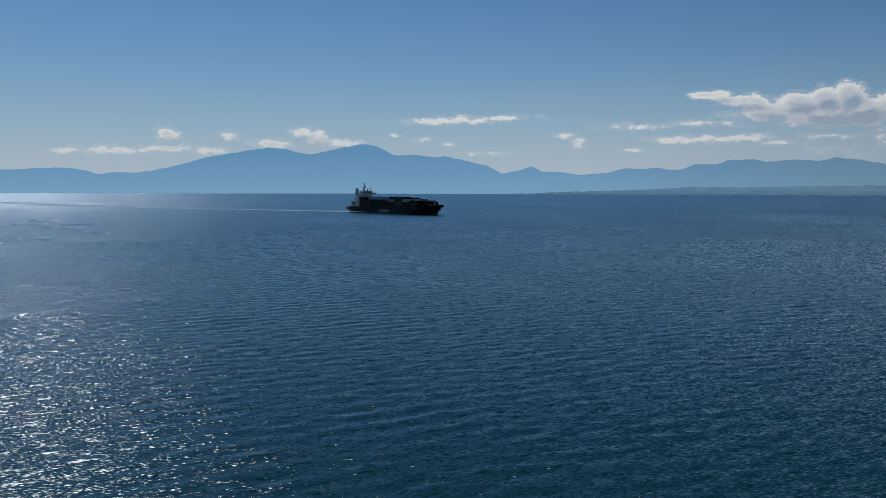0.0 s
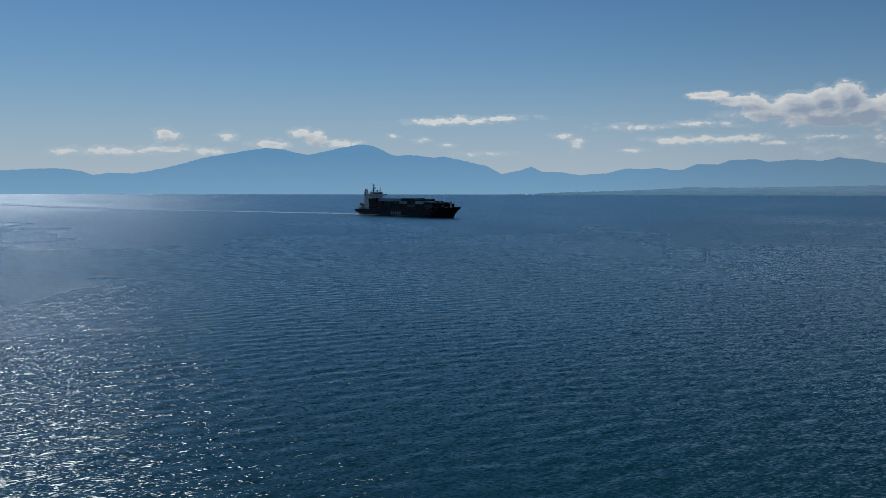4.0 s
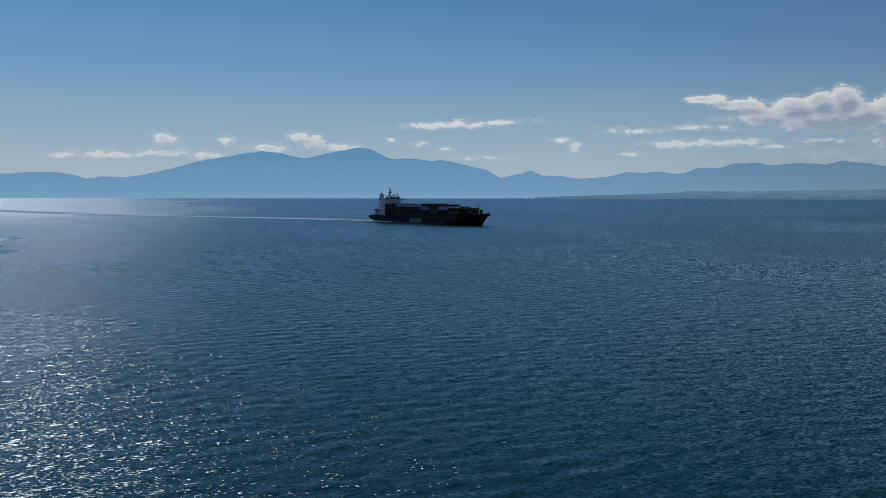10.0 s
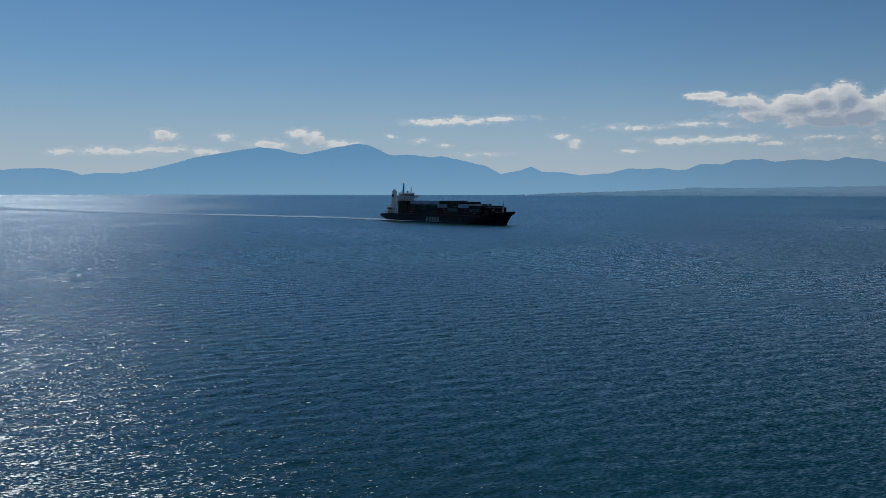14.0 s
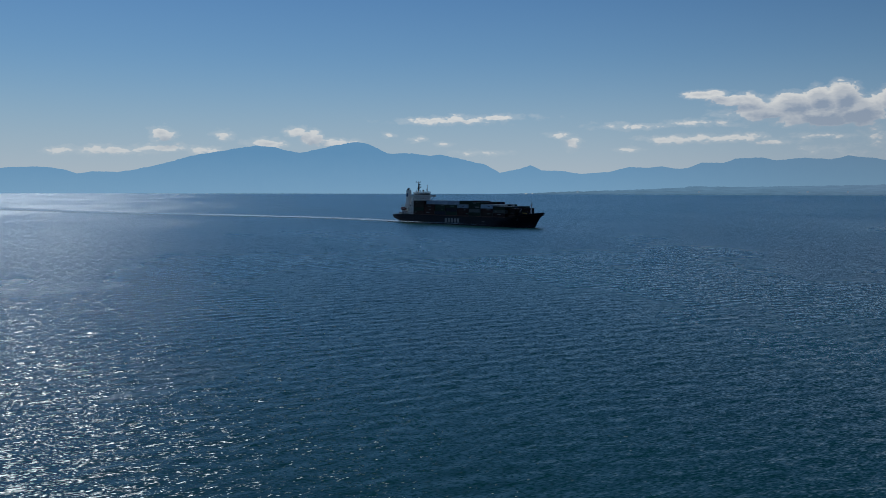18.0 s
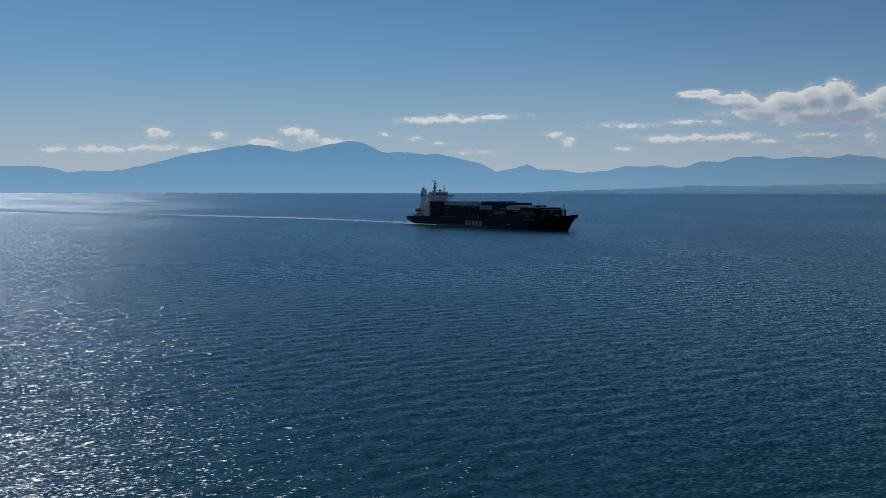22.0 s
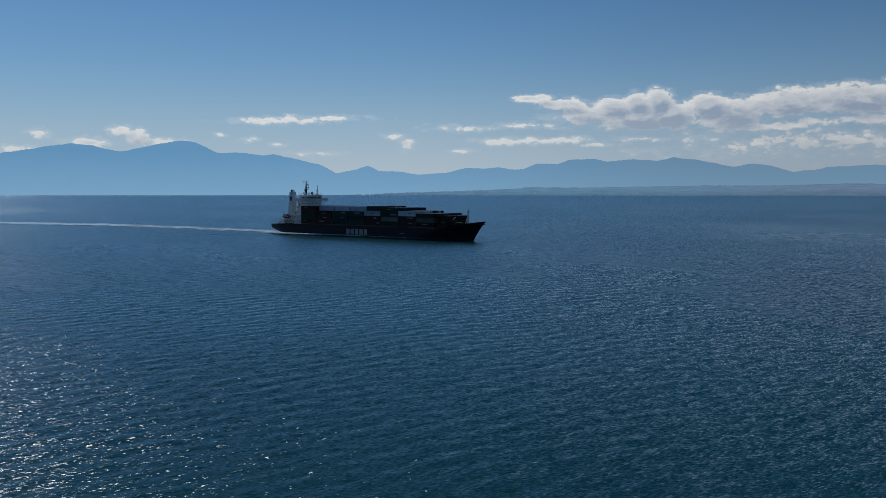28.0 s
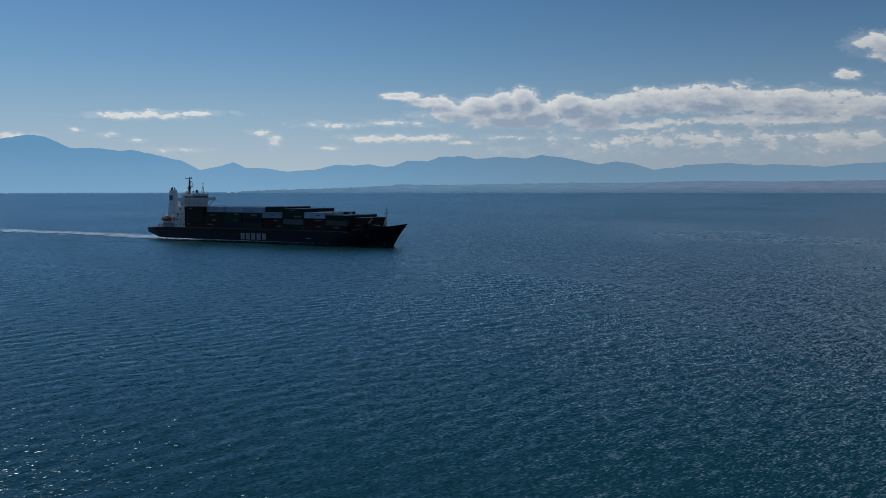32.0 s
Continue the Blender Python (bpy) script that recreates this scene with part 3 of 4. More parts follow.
# brand lettering on the side becomes plain white blocks; both sides
for side in (-1, 1):
    for i in range(5):
        x = aft(88.2) + i * 3.42
        bm = block(fresh(), x, x + 2.55, side * HALF - 0.03, side * HALF + 0.03, 1.5, 4.7, 0.02)
        part("hull_marking", bm, LETTER, hull, "plain white block on the hull side")
    bm = block(fresh(), aft(47.5), aft(44.5), side * HALF - 0.03, side * HALF + 0.04, 2.9, 3.2)
    part("tug_mark", bm, LETTER, hull, "small white mark on the hull side")
for side in (-1, 1):
    # anchor in its pocket
    bm = fresh()
    y = side * (side_at(66) * 0.86)
    rod(bm, (66, y, 6.6), (66.3, y + side * 0.5, 4.6), 0.18)
    rod(bm, (65.2, y + side * 0.5, 4.9), (67.4, y + side * 0.5, 4.9), 0.2, 0.12)
    part("anchor", bm, BLACK, ship, "black anchor at the bow")

# ---- containers and hatches ----
BOX_L, BOX_W, BOX_H = 12.19, 2.438, 2.591


def as_mesh(name, bm, mat):
    me = bpy.data.meshes.new(name)
    bm.normal_update()
    bm.to_mesh(me)
    bm.free()
    me.materials.append(mat)
    return me


def container_meshes(colour, length, H):
    """A shipping container: frame with ribbed side walls, roof, two door leaves with locking bars."""
    mat = BOX[colour]
    L, W = length / 2, BOX_W / 2
    bm = fresh()
    for sx in (-1, 1):
        for sy in (-1, 1):
            block(bm, sx * L - 0.09, sx * L + 0.09, sy * W - 0.09, sy * W + 0.09, 0, H)
    n = 40 if length > 8 else 20
    for sy in (-1, 1):
        block(bm, -L, L, sy * W - 0.05, sy * W + 0.06, 0.0, 0.17)
        block(bm, -L, L, sy * W - 0.05, sy * W + 0.06, H - 0.13, H)
        lo, hi = [], []
        for i, x in enumerate(np.linspace(-L + 0.09, L - 0.09, n + 1)):
            y = sy * (W - (0.02 if i % 4 in (0, 1) else 0.06))
            lo.append(bm.verts.new((x, y, 0.15)))
            hi.append(bm.verts.new((x, y, H - 0.12)))
        for i in range(n):
            q = (lo[i], lo[i + 1], hi[i + 1], hi[i])
            bm.faces.new(q if sy < 0 else q[::-1])
    block(bm, L - 0.05, L - 0.02, -W + 0.06, W - 0.06, 0.05, H - 0.05)
    body = as_mesh("container", bm, mat)
    roof = as_mesh("roof", block(fresh(), -L + 0.02, L - 0.05, -W + 0.05, W - 0.05, H - 0.1, H - 0.02), BOX_TOP[colour])
    bm = block(fresh(), -L + 0.0, -L + 0.05, -W + 0.1, -0.02, 0.18, H - 0.14)
    for y in (-0.85, -0.35):
        rod(bm, (-L - 0.03, y, 0.2), (-L - 0.03, y, H - 0.2), 0.025, seg=5)
    return body, roof, as_mesh("door", bm, mat)


MESHES = {}
CARGO = []


def place_container(x, y, z, colour, length, height):
    key = (colour, length, height)
    if key not in MESHES:
        MESHES[key] = container_meshes(*key)
    body, roof, door = MESHES[key]
    ob = tagged(new("container", body), colour + " steel shipping container stacked on the ship", "container", "containers stacked on the ship")
    new("roof", roof).parent = ob
    new("door", door).parent = ob
    leaf = new("door", door)
    leaf.parent, leaf.location = ob, (0, BOX_W / 2 - 0.08, 0)
    CARGO.append((ob, Vector((x, y, z))))
    return ob


MARK_GREY = painted("faded_mark_grey", (0.10, 0.11, 0.11), 0.6, wear=0.3)
MARK_GREEN = painted("faded_mark_green", (0.045, 0.11, 0.085), 0.6, wear=0.3)
rng = random.Random(7)
DARK = ["dark green", "dark green", "maroon", "navy blue", "brown", "rust red", "maroon", "blue", "dark green", "grey"]
# each bay: metres aft of its after end, tiers inboard, tiers at the ship's side, base height, rows, box height
BAYS = [
    (125.4, 4, 4, 7.05, 10, 2.591), (112.5, 4, 3, 7.05, 10, 2.591), (99.7, 4, 3, 7.05, 10, 2.591), (86.9, 4, 3, 7.05, 10, 2.591), (74.1, 4, 3, 7.05, 10, 2.70),
    (61.3, 4, 4, 7.05, 10, 2.50), (48.6, 3, 3, 7.05, 10, 2.80), (35.9, 3, 3, 7.05, 10, 2.42), (23.1, 2, 2, 8.0, 8, 2.591),
]
# colours seen on the starboard side, from the lowest tier up, and on top of the inner stacks
SIDE = [
    ["maroon", "dark green", "brown", "brown"], ["maroon", "rust red", "maroon"], ["navy blue", "dark green", "dark green"], ["dark green", "navy blue", "dark green"],
    ["maroon", "maroon", "pale blue-grey"], ["dark green", "grey", "dark green", "dark green"], ["brown", "maroon", "pale blue-grey"], ["maroon", "grey", "dark green"], ["brown", "brown"],
]
TOP = ["brown", "pale blue-grey", "pale blue-grey", "pale blue-grey", "maroon", "dark green", "off-white", "dark green", "brown"]
for b, (a, inner, outer, base, rows, h) in enumerate(BAYS):
    length = 6.06 if b == 8 else BOX_L
    x = aft(a) + length / 2
    bm = block(fresh(), x - length / 2 - 0.2, x + length / 2 + 0.2, -rows * 1.25 + 0.1, rows * 1.25 - 0.1, base - 0.9, base - 0.06, 0.08)
    part("hatch_cover", bm, DECK, ship, "red-brown steel hatch cover under the stacks")
    for r in range(rows):
        y = (r - (rows - 1) / 2) * 2.495
        edge = r == 0
        tiers = outer if (edge or r == rows - 1) else inner
        for t in range(tiers):
            hidden = 1 < r < rows - 2 and t < tiers - 1 and 0 < b < 8
            if hidden and t < tiers - 2:
                continue
            if edge:
                c = SIDE[b][t]
            elif t == tiers - 1 and t == inner - 1:
                c = TOP[b] if rng.random() < (0.9 if r < 4 else 0.5) else rng.choice(DARK)
            else:
                c = rng.choice(DARK)
            box = place_container(x, y, base + t * h, c, length, h)
            if edge and rng.random() < 0.55:
                # faded owner's mark on the side wall
                w, up = rng.uniform(1.6, 4.6), rng.uniform(0.35, 0.8)
                w = min(w, length * 0.4)
                x0 = rng.uniform(-length / 2 + 0.8, length / 2 - 0.8 - w)
                z0 = rng.uniform(0.8, h - up - 0.5)
                part("side_marking", block(fresh(), x0, x0 + w, -1.255, -1.225, z0, z0 + up), rng.choice((MARK_GREY, MARK_GREEN, MARK_GREY)), box, "faded pale lettering bar")
    # lashing bridge between the bays
    if b:
        bm = fresh()
        xb = aft(a) - 0.32
        for k in range(rows + 1):
            y = (k - rows / 2) * 2.49
            block(bm, xb - 0.12, xb + 0.12, y - 0.1, y + 0.1, base - 0.8, base + 2.7)
        block(bm, xb - 0.25, xb + 0.25, -rows * 1.245, rows * 1.245, base + 2.55, base + 2.7)
        part("lashing_bridge", bm, BLACK, ship, "dark steel lashing bridge")

# ---- bridge house ----


def rail(points, height=1.1, parent=None, name="railing"):
    """A guard rail along a line: posts and three wires."""
    bm = fresh()
    for p, q in zip(points, points[1:]):
        p, q = Vector(p), Vector(q)
        n = max(1, round((q - p).length / 1.6))
        for i in range(n + 1):
            c = p.lerp(q, i / n)
            rod(bm, c, c + Vector((0, 0, height)), 0.035, seg=5)
        for h in (0.4, 0.75, height):
            rod(bm, p + Vector((0, 0, h)), q + Vector((0, 0, h)), 0.025, seg=5)
    return part(name, bm, WHITE, parent or ship, "white guard rail")


X_FRONT = aft(127.0)
DECKS = [(6.2, 9.0, 8.6, 10.4), (9.0, 11.7, 8.4, 9.8), (11.7, 14.4, 8.2, 9.0), (14.4, 17.2, 8.0, 7.2), (17.2, 20.4, 7.8, 6.1)]
for z0, z1, length, half in DECKS:
    bm = block(fresh(), X_FRONT - length, X_FRONT, -half, half, z0, z1 - 0.12, 0.1)
    house = part("house_deck", bm, WHITE, ship, "white steel accommodation deck")
    bm = block(fresh(), X_FRONT - length - 1.1, X_FRONT + 0.35, -half - 0.8, half + 0.8, z1 - 0.12, z1, 0.03)
    part("deck_edge", bm, WHITE, house)
    for side in (-1, 1):
        n = int(length / 2.6)
        for i in range(n):
            x = X_FRONT - 1.6 - i * 2.5
            bm = block(fresh(), x - 0.35, x + 0.35, side * half - 0.04, side * half + 0.05, z0 + 1.25, z0 + 1.95, 0.05)
            part("porthole", bm, GLASS, house, "dark cabin window")
        bm = block(fresh(), X_FRONT - length + 0.5, X_FRONT - length + 1.3, side * half - 0.03, side * half + 0.06, z0 + 0.15, z0 + 2.05, 0.04)
        part("door", bm, GREY, house, "grey weathertight door")
    for i in range(int(half * 2 / 3.3)):
        y = -half + 1.5 + i * 3.1
        bm = block(fresh(), X_FRONT - 0.04, X_FRONT + 0.05, y - 0.35, y + 0.35, z0 + 1.25, z0 + 1.95, 0.05)
        part("porthole", bm, GLASS, house, "dark cabin window")
    rail([(X_FRONT - length - 1.0, half + 0.7, z1), (X_FRONT - length - 1.0, -half - 0.7, z1), (X_FRONT - 1.0, -half - 0.7, z1)], parent=house)

# wheelhouse with its wings
BX0, BX1, BH = X_FRONT - 6.6, X_FRONT + 0.4, 6.0
bm = block(fresh(), BX0, BX1, -BH, BH, 20.4, 23.5, 0.12)
bridge = part("wheelhouse", bm, WHITE, ship, "white wheelhouse with a band of dark windows")
bm = block(fresh(), BX0 - 0.4, BX1 + 0.6, -BH - 0.5, BH + 0.5, 23.5, 23.75, 0.06)
part("wheelhouse_roof", bm, WHITE, bridge)
for i in range(10):
    y = -BH + 0.75 + i * 1.165
    part("window_pane", block(fresh(), BX1 - 0.03, BX1 + 0.05, y - 0.47, y + 0.47, 21.7, 22.85, 0.03), GLASS, bridge, "dark bridge window")
for side in (-1, 1):
    for i in range(4):
        x = BX1 - 0.9 - i * 1.3
        part("window_pane", block(fresh(), x - 0.5, x + 0.5, side * BH - 0.03, side * BH + 0.05, 21.7, 22.85, 0.03), GLASS, bridge, "dark bridge window")
    wing = part("bridge_wing", block(fresh(), X_FRONT - 4.2, X_FRONT + 0.2, min(side * BH, side * 11.7), max(side * BH, side * 11.7), 20.35, 20.65, 0.05), WHITE, bridge, "white open bridge wing")
    y0, y1 = sorted((side * 11.7, side * 11.55))
    part("wing_bulwark", block(fresh(), X_FRONT - 4.2, X_FRONT + 0.2, y0, y1, 20.65, 21.85, 0.02), WHITE, wing)
    y0, y1 = sorted((side * BH, side * 11.6))
    part("wing_bulwark", block(fresh(), X_FRONT + 0.05, X_FRONT + 0.2, y0, y1, 20.65, 21.85, 0.02), WHITE, wing)
    for x in (X_FRONT - 3.8, X_FRONT - 0.3):
        part("wing_strut", rod(fresh(), (x, side * 10.8, 20.4), (x, side * 6.1, 16.9), 0.24), WHITE, wing)
    part("wing_lamp", lump(fresh(), (X_FRONT - 0.4, side * 11.4, 22.15), 0.25), GREY, wing)
rail([(BX0, -BH, 23.75), (BX1 + 0.3, -BH, 23.75), (BX1 + 0.3, BH, 23.75), (BX0, BH, 23.75), (BX0, -BH, 23.75)], parent=bridge)

# main mast with radars
MX = aft(134.2)
bm = fresh()
rod(bm, (MX, 0, 23.7), (MX, 0, 29.6), 0.62, 0.4, 10)
rod(bm, (MX, 0, 29.4), (MX, 0, 32.6), 0.36, 0.22, 8)
rod(bm, (MX - 1.6, 0, 23.7), (MX - 0.2, 0, 28.4), 0.14)
mast = part("radar_mast", bm, BLACK, ship, "black radar mast above the wheelhouse")
for z, w0, w1 in ((26.3, -1.3, 0.6), (28.3, -0.5, 2.3), (31.7, -2.6, 1.7)):
    bm = block(fresh(), MX - 0.45, MX + 0.45, w0, w1, z, z + 0.28)
    for y in (w0 + 0.1, w1 - 0.1):
        rod(bm, (MX, y, z), (MX, y, z + 0.8), 0.1, seg=6)
        lump(bm, (MX, y, z + 0.85), 0.24, sub=1)
    part("crosstree", bm, BLACK, mast)
for z, w in ((27.3, 1.8), (29.9, 1.2)):
    bm = rod(fresh(), (MX + 0.9, 0, z - 0.5), (MX + 0.9, 0, z), 0.16)
    block(bm, MX + 0.2, MX + 0.95, -0.3, 0.3, z - 0.6, z - 0.45)
    block(bm, MX + 0.78, MX + 1.02, -w, w, z, z + 0.45, 0.04)
    part("radar_scanner", bm, BLACK, mast, "dark radar scanner bar")
for y in (-1.0, 0.4, 1.3):
    part("whip_antenna", rod(fresh(), (MX - 0.6, y, 29.0), (MX - 0.7, y * 1.2, 32.6), 0.03, 0.015, 5), BLACK, mast)
# lattice signal mast
LX, LY = aft(129.0), 4.6
bm = fresh()
for sx, sy in ((-1, -1), (1, -1), (0, 1)):
    rod(bm, (LX + sx * 0.9, LY + sy * 0.8, 23.7), (LX, LY, 28.2), 0.16, 0.12, 6)
for z in (24.8, 25.9, 26.9):
    k = 0.9 * (28.0 - z) / 4.3
    rod(bm, (LX - k, LY - k, z), (LX + k, LY - k, z), 0.09, seg=5)
    rod(bm, (LX - k, LY - k, z), (LX, LY + k, z), 0.09, seg=5)
    rod(bm, (LX + k, LY - k, z), (LX, LY + k, z), 0.09, seg=5)
rod(bm, (LX, LY, 28.0), (LX, LY, 29.6), 0.14, seg=6)
lump(bm, (LX, LY, 29.2), 0.4, (1, 1, 0.8))
part("signal_mast", bm, WHITE, ship, "white lattice signal mast on the wheelhouse roof")
for x, y, r, mat in ((aft(131.5), 2.6, 0.8, BLACK), (aft(132.6), -3.6, 0.5, WHITE), (aft(130.4), -1.2, 0.4, WHITE)):
    bm = rod(fresh(), (x, y, 23.7), (x, y, 24.7), 0.14)
    lump(bm, (x, y, 25.0), r, (1, 1, 1.15))
    part("satellite_dome", bm, mat, ship, "satellite dome on a short post", smooth=True)
part("magnetic_compass", lump(rod(fresh(), (aft(128.6), 0.5, 23.7), (aft(128.6), 0.5, 24.9), 0.2), (aft(128.6), 0.5, 25.0), 0.28), WHITE, ship)

# funnel
FX, FY = aft(142.6), -3.4
bm = block(fresh(), FX - 4.4, FX + 2.6, FY - 3.6, FY + 3.6, 6.0, 10.6, 0.15)
part("engine_casing", bm, GREY, ship, "grey engine casing aft of the house")
bm = fresh()
rows = []
for z, l, w, shift in ((10.4, 3.1, 2.4, -0.25), (13.8, 2.85, 2.2, -0.2), (16.0, 2.6, 2.0, -0.1), (20.0, 2.25, 1.75, 0.0), (25.2, 1.95, 1.55, 0.0), (25.7, 1.85, 1.45, 0.0)):
    ring = []
    for i in range(20):
        t = 2 * math.pi * i / 20
        c, s = math.cos(t), math.sin(t)
        ring.append(bm.verts.new((FX + shift + l * math.copysign(abs(c) ** 0.55, c), FY + w * math.copysign(abs(s) ** 0.55, s), z)))
    rows.append(ring)
for r0, r1 in zip(rows, rows[1:]):
    for i in range(20):
        bm.faces.new((r0[i], r0[(i + 1) % 20], r1[(i + 1) % 20], r1[i]))
bm.faces.new(rows[-1])
funnel = part("funnel", bm, WHITE, ship, "white tapered funnel with a dark blue emblem", smooth=False)
for side in (-1, 1):
    y0, y1 = sorted((FY + side * 1.55, FY + side * 1.82))
    part("emblem", block(fresh(), FX - 1.1, FX + 1.1, y0, y1, 20.3, 23.0, 0.03), NAVY, funnel, "plain dark blue emblem block")
for dx, dy, h in ((-0.9, 0.5, 27.2), (0.0, -0.4, 26.8), (0.8, 0.4, 27.0), (-0.6, -0.6, 26.6)):
    bm = rod(fresh(), (FX + dx, FY + dy, 25.6), (FX + dx, FY + dy, h - 0.5), 0.3, 0.3, 10)
    rod(bm, (FX + dx, FY + dy, h - 0.5), (FX + dx - 0.5, FY + dy, h), 0.3, 0.27, 10)
    part("exhaust_pipe", bm, BLACK, funnel)
part("ladder_pole", rod(fresh(), (aft(149.0), -4.0, 5.5), (aft(149.0), -4.0, 15.4), 0.12, 0.07), WHITE, ship)

# lifeboats in their davits
for side in (-1, 1):
    bm = fresh()
    cx, cy, cz = aft(141.2), side * 10.2, 10.7
    prof = []
    for i in range(13):
        s = -1 + i / 6
        w = max(0.02, 1 - abs(s) ** 2.6)
        prof.append([(cx + s * 3.7, cy + w * 1.25 * math.cos(t), cz + (0.95 + 0.2 * w) * math.sin(t) * (0.35 + 0.65 * w)) for t in np.linspace(0, 2 * math.pi, 13)[:-1]])
    vs = [[bm.verts.new(p) for p in ring] for ring in prof]
    for r0, r1 in zip(vs, vs[1:]):
        for i in range(12):
            bm.faces.new((r0[i], r0[(i + 1) % 12], r1[(i + 1) % 12], r1[i]))
    boat = part("lifeboat", bm, ORANGE, ship, "enclosed red lifeboat in its davits", smooth=True)
    part("boat_canopy", block(fresh(), cx - 2.4, cx + 1.8, cy - 0.8, cy + 0.8, cz + 0.7, cz + 1.45, 0.2, 0.8), ORANGE, boat)
    part("grab_rail", rod(fresh(), (cx - 3.2, cy + side * 1.28, cz), (cx + 3.2, cy + side * 1.28, cz), 0.07), WHITE, boat)
    for x in (cx - 2.6, cx + 2.6):
        bm = rod(fresh(), (x, side * 8.4, 9.0), (x, side * 8.6, 13.0), 0.16)
        rod(bm, (x, side * 8.6, 13.0), (x, side * 10.3, 13.3), 0.14)
        rod(bm, (x, side * 10.2, 13.2), (x, side * 10.2, 11.9), 0.04)
        part("davit", bm, WHITE, ship, "white lifeboat davit")
bm = block(fresh(), aft(145.4), aft(137.8), -11.6, 11.6, 8.75, 9.0, 0.03)
part("boat_deck", bm, WHITE, ship, "white boat deck")
for side in (-1, 1):
    for a in (138.4, 141.6, 145.0):
        part("stanchion", rod(fresh(), (aft(a), side * 11.1, 5.6), (aft(a), side * 11.1, 8.8), 0.12), WHITE, ship)

# clutter round the casing: ventilators, raft canisters, a stair
for a, y, z0, z1, wide in ((138.2, -7.6, 9.0, 11.4, 0.55), (139.6, -8.0, 9.0, 10.9, 0.45), (146.4, -5.2, 5.4, 8.6, 0.6), (147.0, -1.0, 5.4, 8.2, 0.5), (138.4, 6.5, 9.0, 11.2, 0.5), (146.2, 5.0, 5.4, 8.0, 0.55)):
    bm = rod(fresh(), (aft(a), y, z0), (aft(a), y, z1), wide * 0.6, seg=10)
    rod(bm, (aft(a), y, z1 - 0.1), (aft(a), y, z1 + 0.35), wide, wide * 0.75, 10)
    part("ventilator", bm, GREY, ship, "grey mushroom ventilator")
for side in (-1, 1):
    for a in (145.0, 146.7):
        bm = rod(fresh(), (aft(a) - 0.7, side * 9.2, 6.5), (aft(a) + 0.7, side * 9.2, 6.5), 0.42, seg=10)
        block(bm, aft(a) - 0.4, aft(a) + 0.4, side * 9.2 - 0.35, side * 9.2 + 0.35, 5.3, 6.2)
        part("raft_canister", bm, WHITE, ship, "white life raft canister on its cradle")
    bm = fresh()
    for k in range(11):
        block(bm, aft(137.4) - k * 0.26 - 0.12, aft(137.4) - k * 0.26 + 0.12, side * 7.2 - 0.45, side * 7.2 + 0.45, 8.8 - k * 0.3, 8.86 - k * 0.3)
    for y in (-0.45, 0.45):
        rod(bm, (aft(137.3), side * 7.2 + y, 8.9), (aft(140.4), side * 7.2 + y, 5.6), 0.08, seg=5)
    part("stair", bm, BLACK, ship, "dark steel stair to the boat deck")

# stern deck gear
for y in (-5.5, 0.0, 5.5):
    bm = block(fresh(), aft(151.4), aft(149.6), y - 1.3, y + 1.3, 5.2, 5.6)
    rod(bm, (aft(150.5), y - 1.2, 6.3), (aft(150.5), y + 1.2, 6.3), 0.62, seg=12)
    for k in (-1.25, -0.3, 1.25):
        rod(bm, (aft(150.5), y + k - 0.06, 6.3), (aft(150.5), y + k + 0.06, 6.3), 0.85, seg=12)
    part("mooring_winch", bm, GREY, ship, "grey mooring winch on deck")
for a, y in ((153.4, -5), (153.4, 5), (147.2, -9.6), (147.2, 9.6), (155, -2.5), (155, 2.5)):
    bm = fresh()
    for d in (-0.5, 0.5):
        rod(bm, (aft(a) + d, y, 5.2), (aft(a) + d, y, 6.2), 0.22, 0.26, 8)
    part("bollard", bm, BLACK, ship, "black double bollard")
bm = block(fresh(), aft(149.4), aft(147.4), -8.6, -6.4, 5.2, 7.9, 0.1)
part("store_house", bm, WHITE, ship, "small white store on the after deck")
bm = rod(fresh(), (aft(148.9), 6.8, 5.2), (aft(148.9), 6.8, 9.4), 0.3, 0.24)
rod(bm, (aft(148.9), 6.8, 9.2), (aft(144.0), 7.6, 10.4), 0.2, 0.12)
part("stores_crane", bm, YELLOW, ship, "small yellow stores crane")
part("flagstaff", rod(fresh(), (aft(155.4), 0, 5.4), (aft(156.2), 0, 9.4), 0.06, 0.03, 6), WHITE, ship)
stern_line = [(x, -y + 0.25, z + 0.1) for x, y, z in RAIL if x < -48]
rail([stern_line[i] for i in range(0, len(stern_line), 3)][::-1] + [(stern_line[0][0], -stern_line[0][1], stern_line[0][2])])
rail([(x, -y, z) for x, y, z in stern_line[::3]])

# bow gear
fz = deck_height(68) - 1.0
bm = rod(fresh(), (aft(10.2), 0, fz - 0.3), (aft(10.2), 0, 16.6), 0.55, 0.34, 10)
rod(bm, (aft(10.2), 0, 16.6), (aft(10.2), 0, 18.3), 0.09, 0.06, 6)
rod(bm, (aft(12.6), 0, fz - 0.3), (aft(10.3), 0, 13.4), 0.14)
fore = part("foremast", bm, WHITE, ship, "pale foremast with a light platform")
part("crosstree", block(fresh(), aft(10.9), aft(9.7), -1.0, 1.0, 15.1, 15.3, 0.03), WHITE, fore)
part("crosstree", block(fresh(), aft(10.7), aft(9.3), -0.7, 0.7, 16.9, 17.1, 0.03), WHITE, fore)
part("mast_lamp", lump(fresh(), (aft(9.6), 0, 15.75), 0.38), WHITE, fore)
part("mast_lamp", lump(fresh(), (aft(10.2), 0, 18.3), 0.2), GREY, fore)
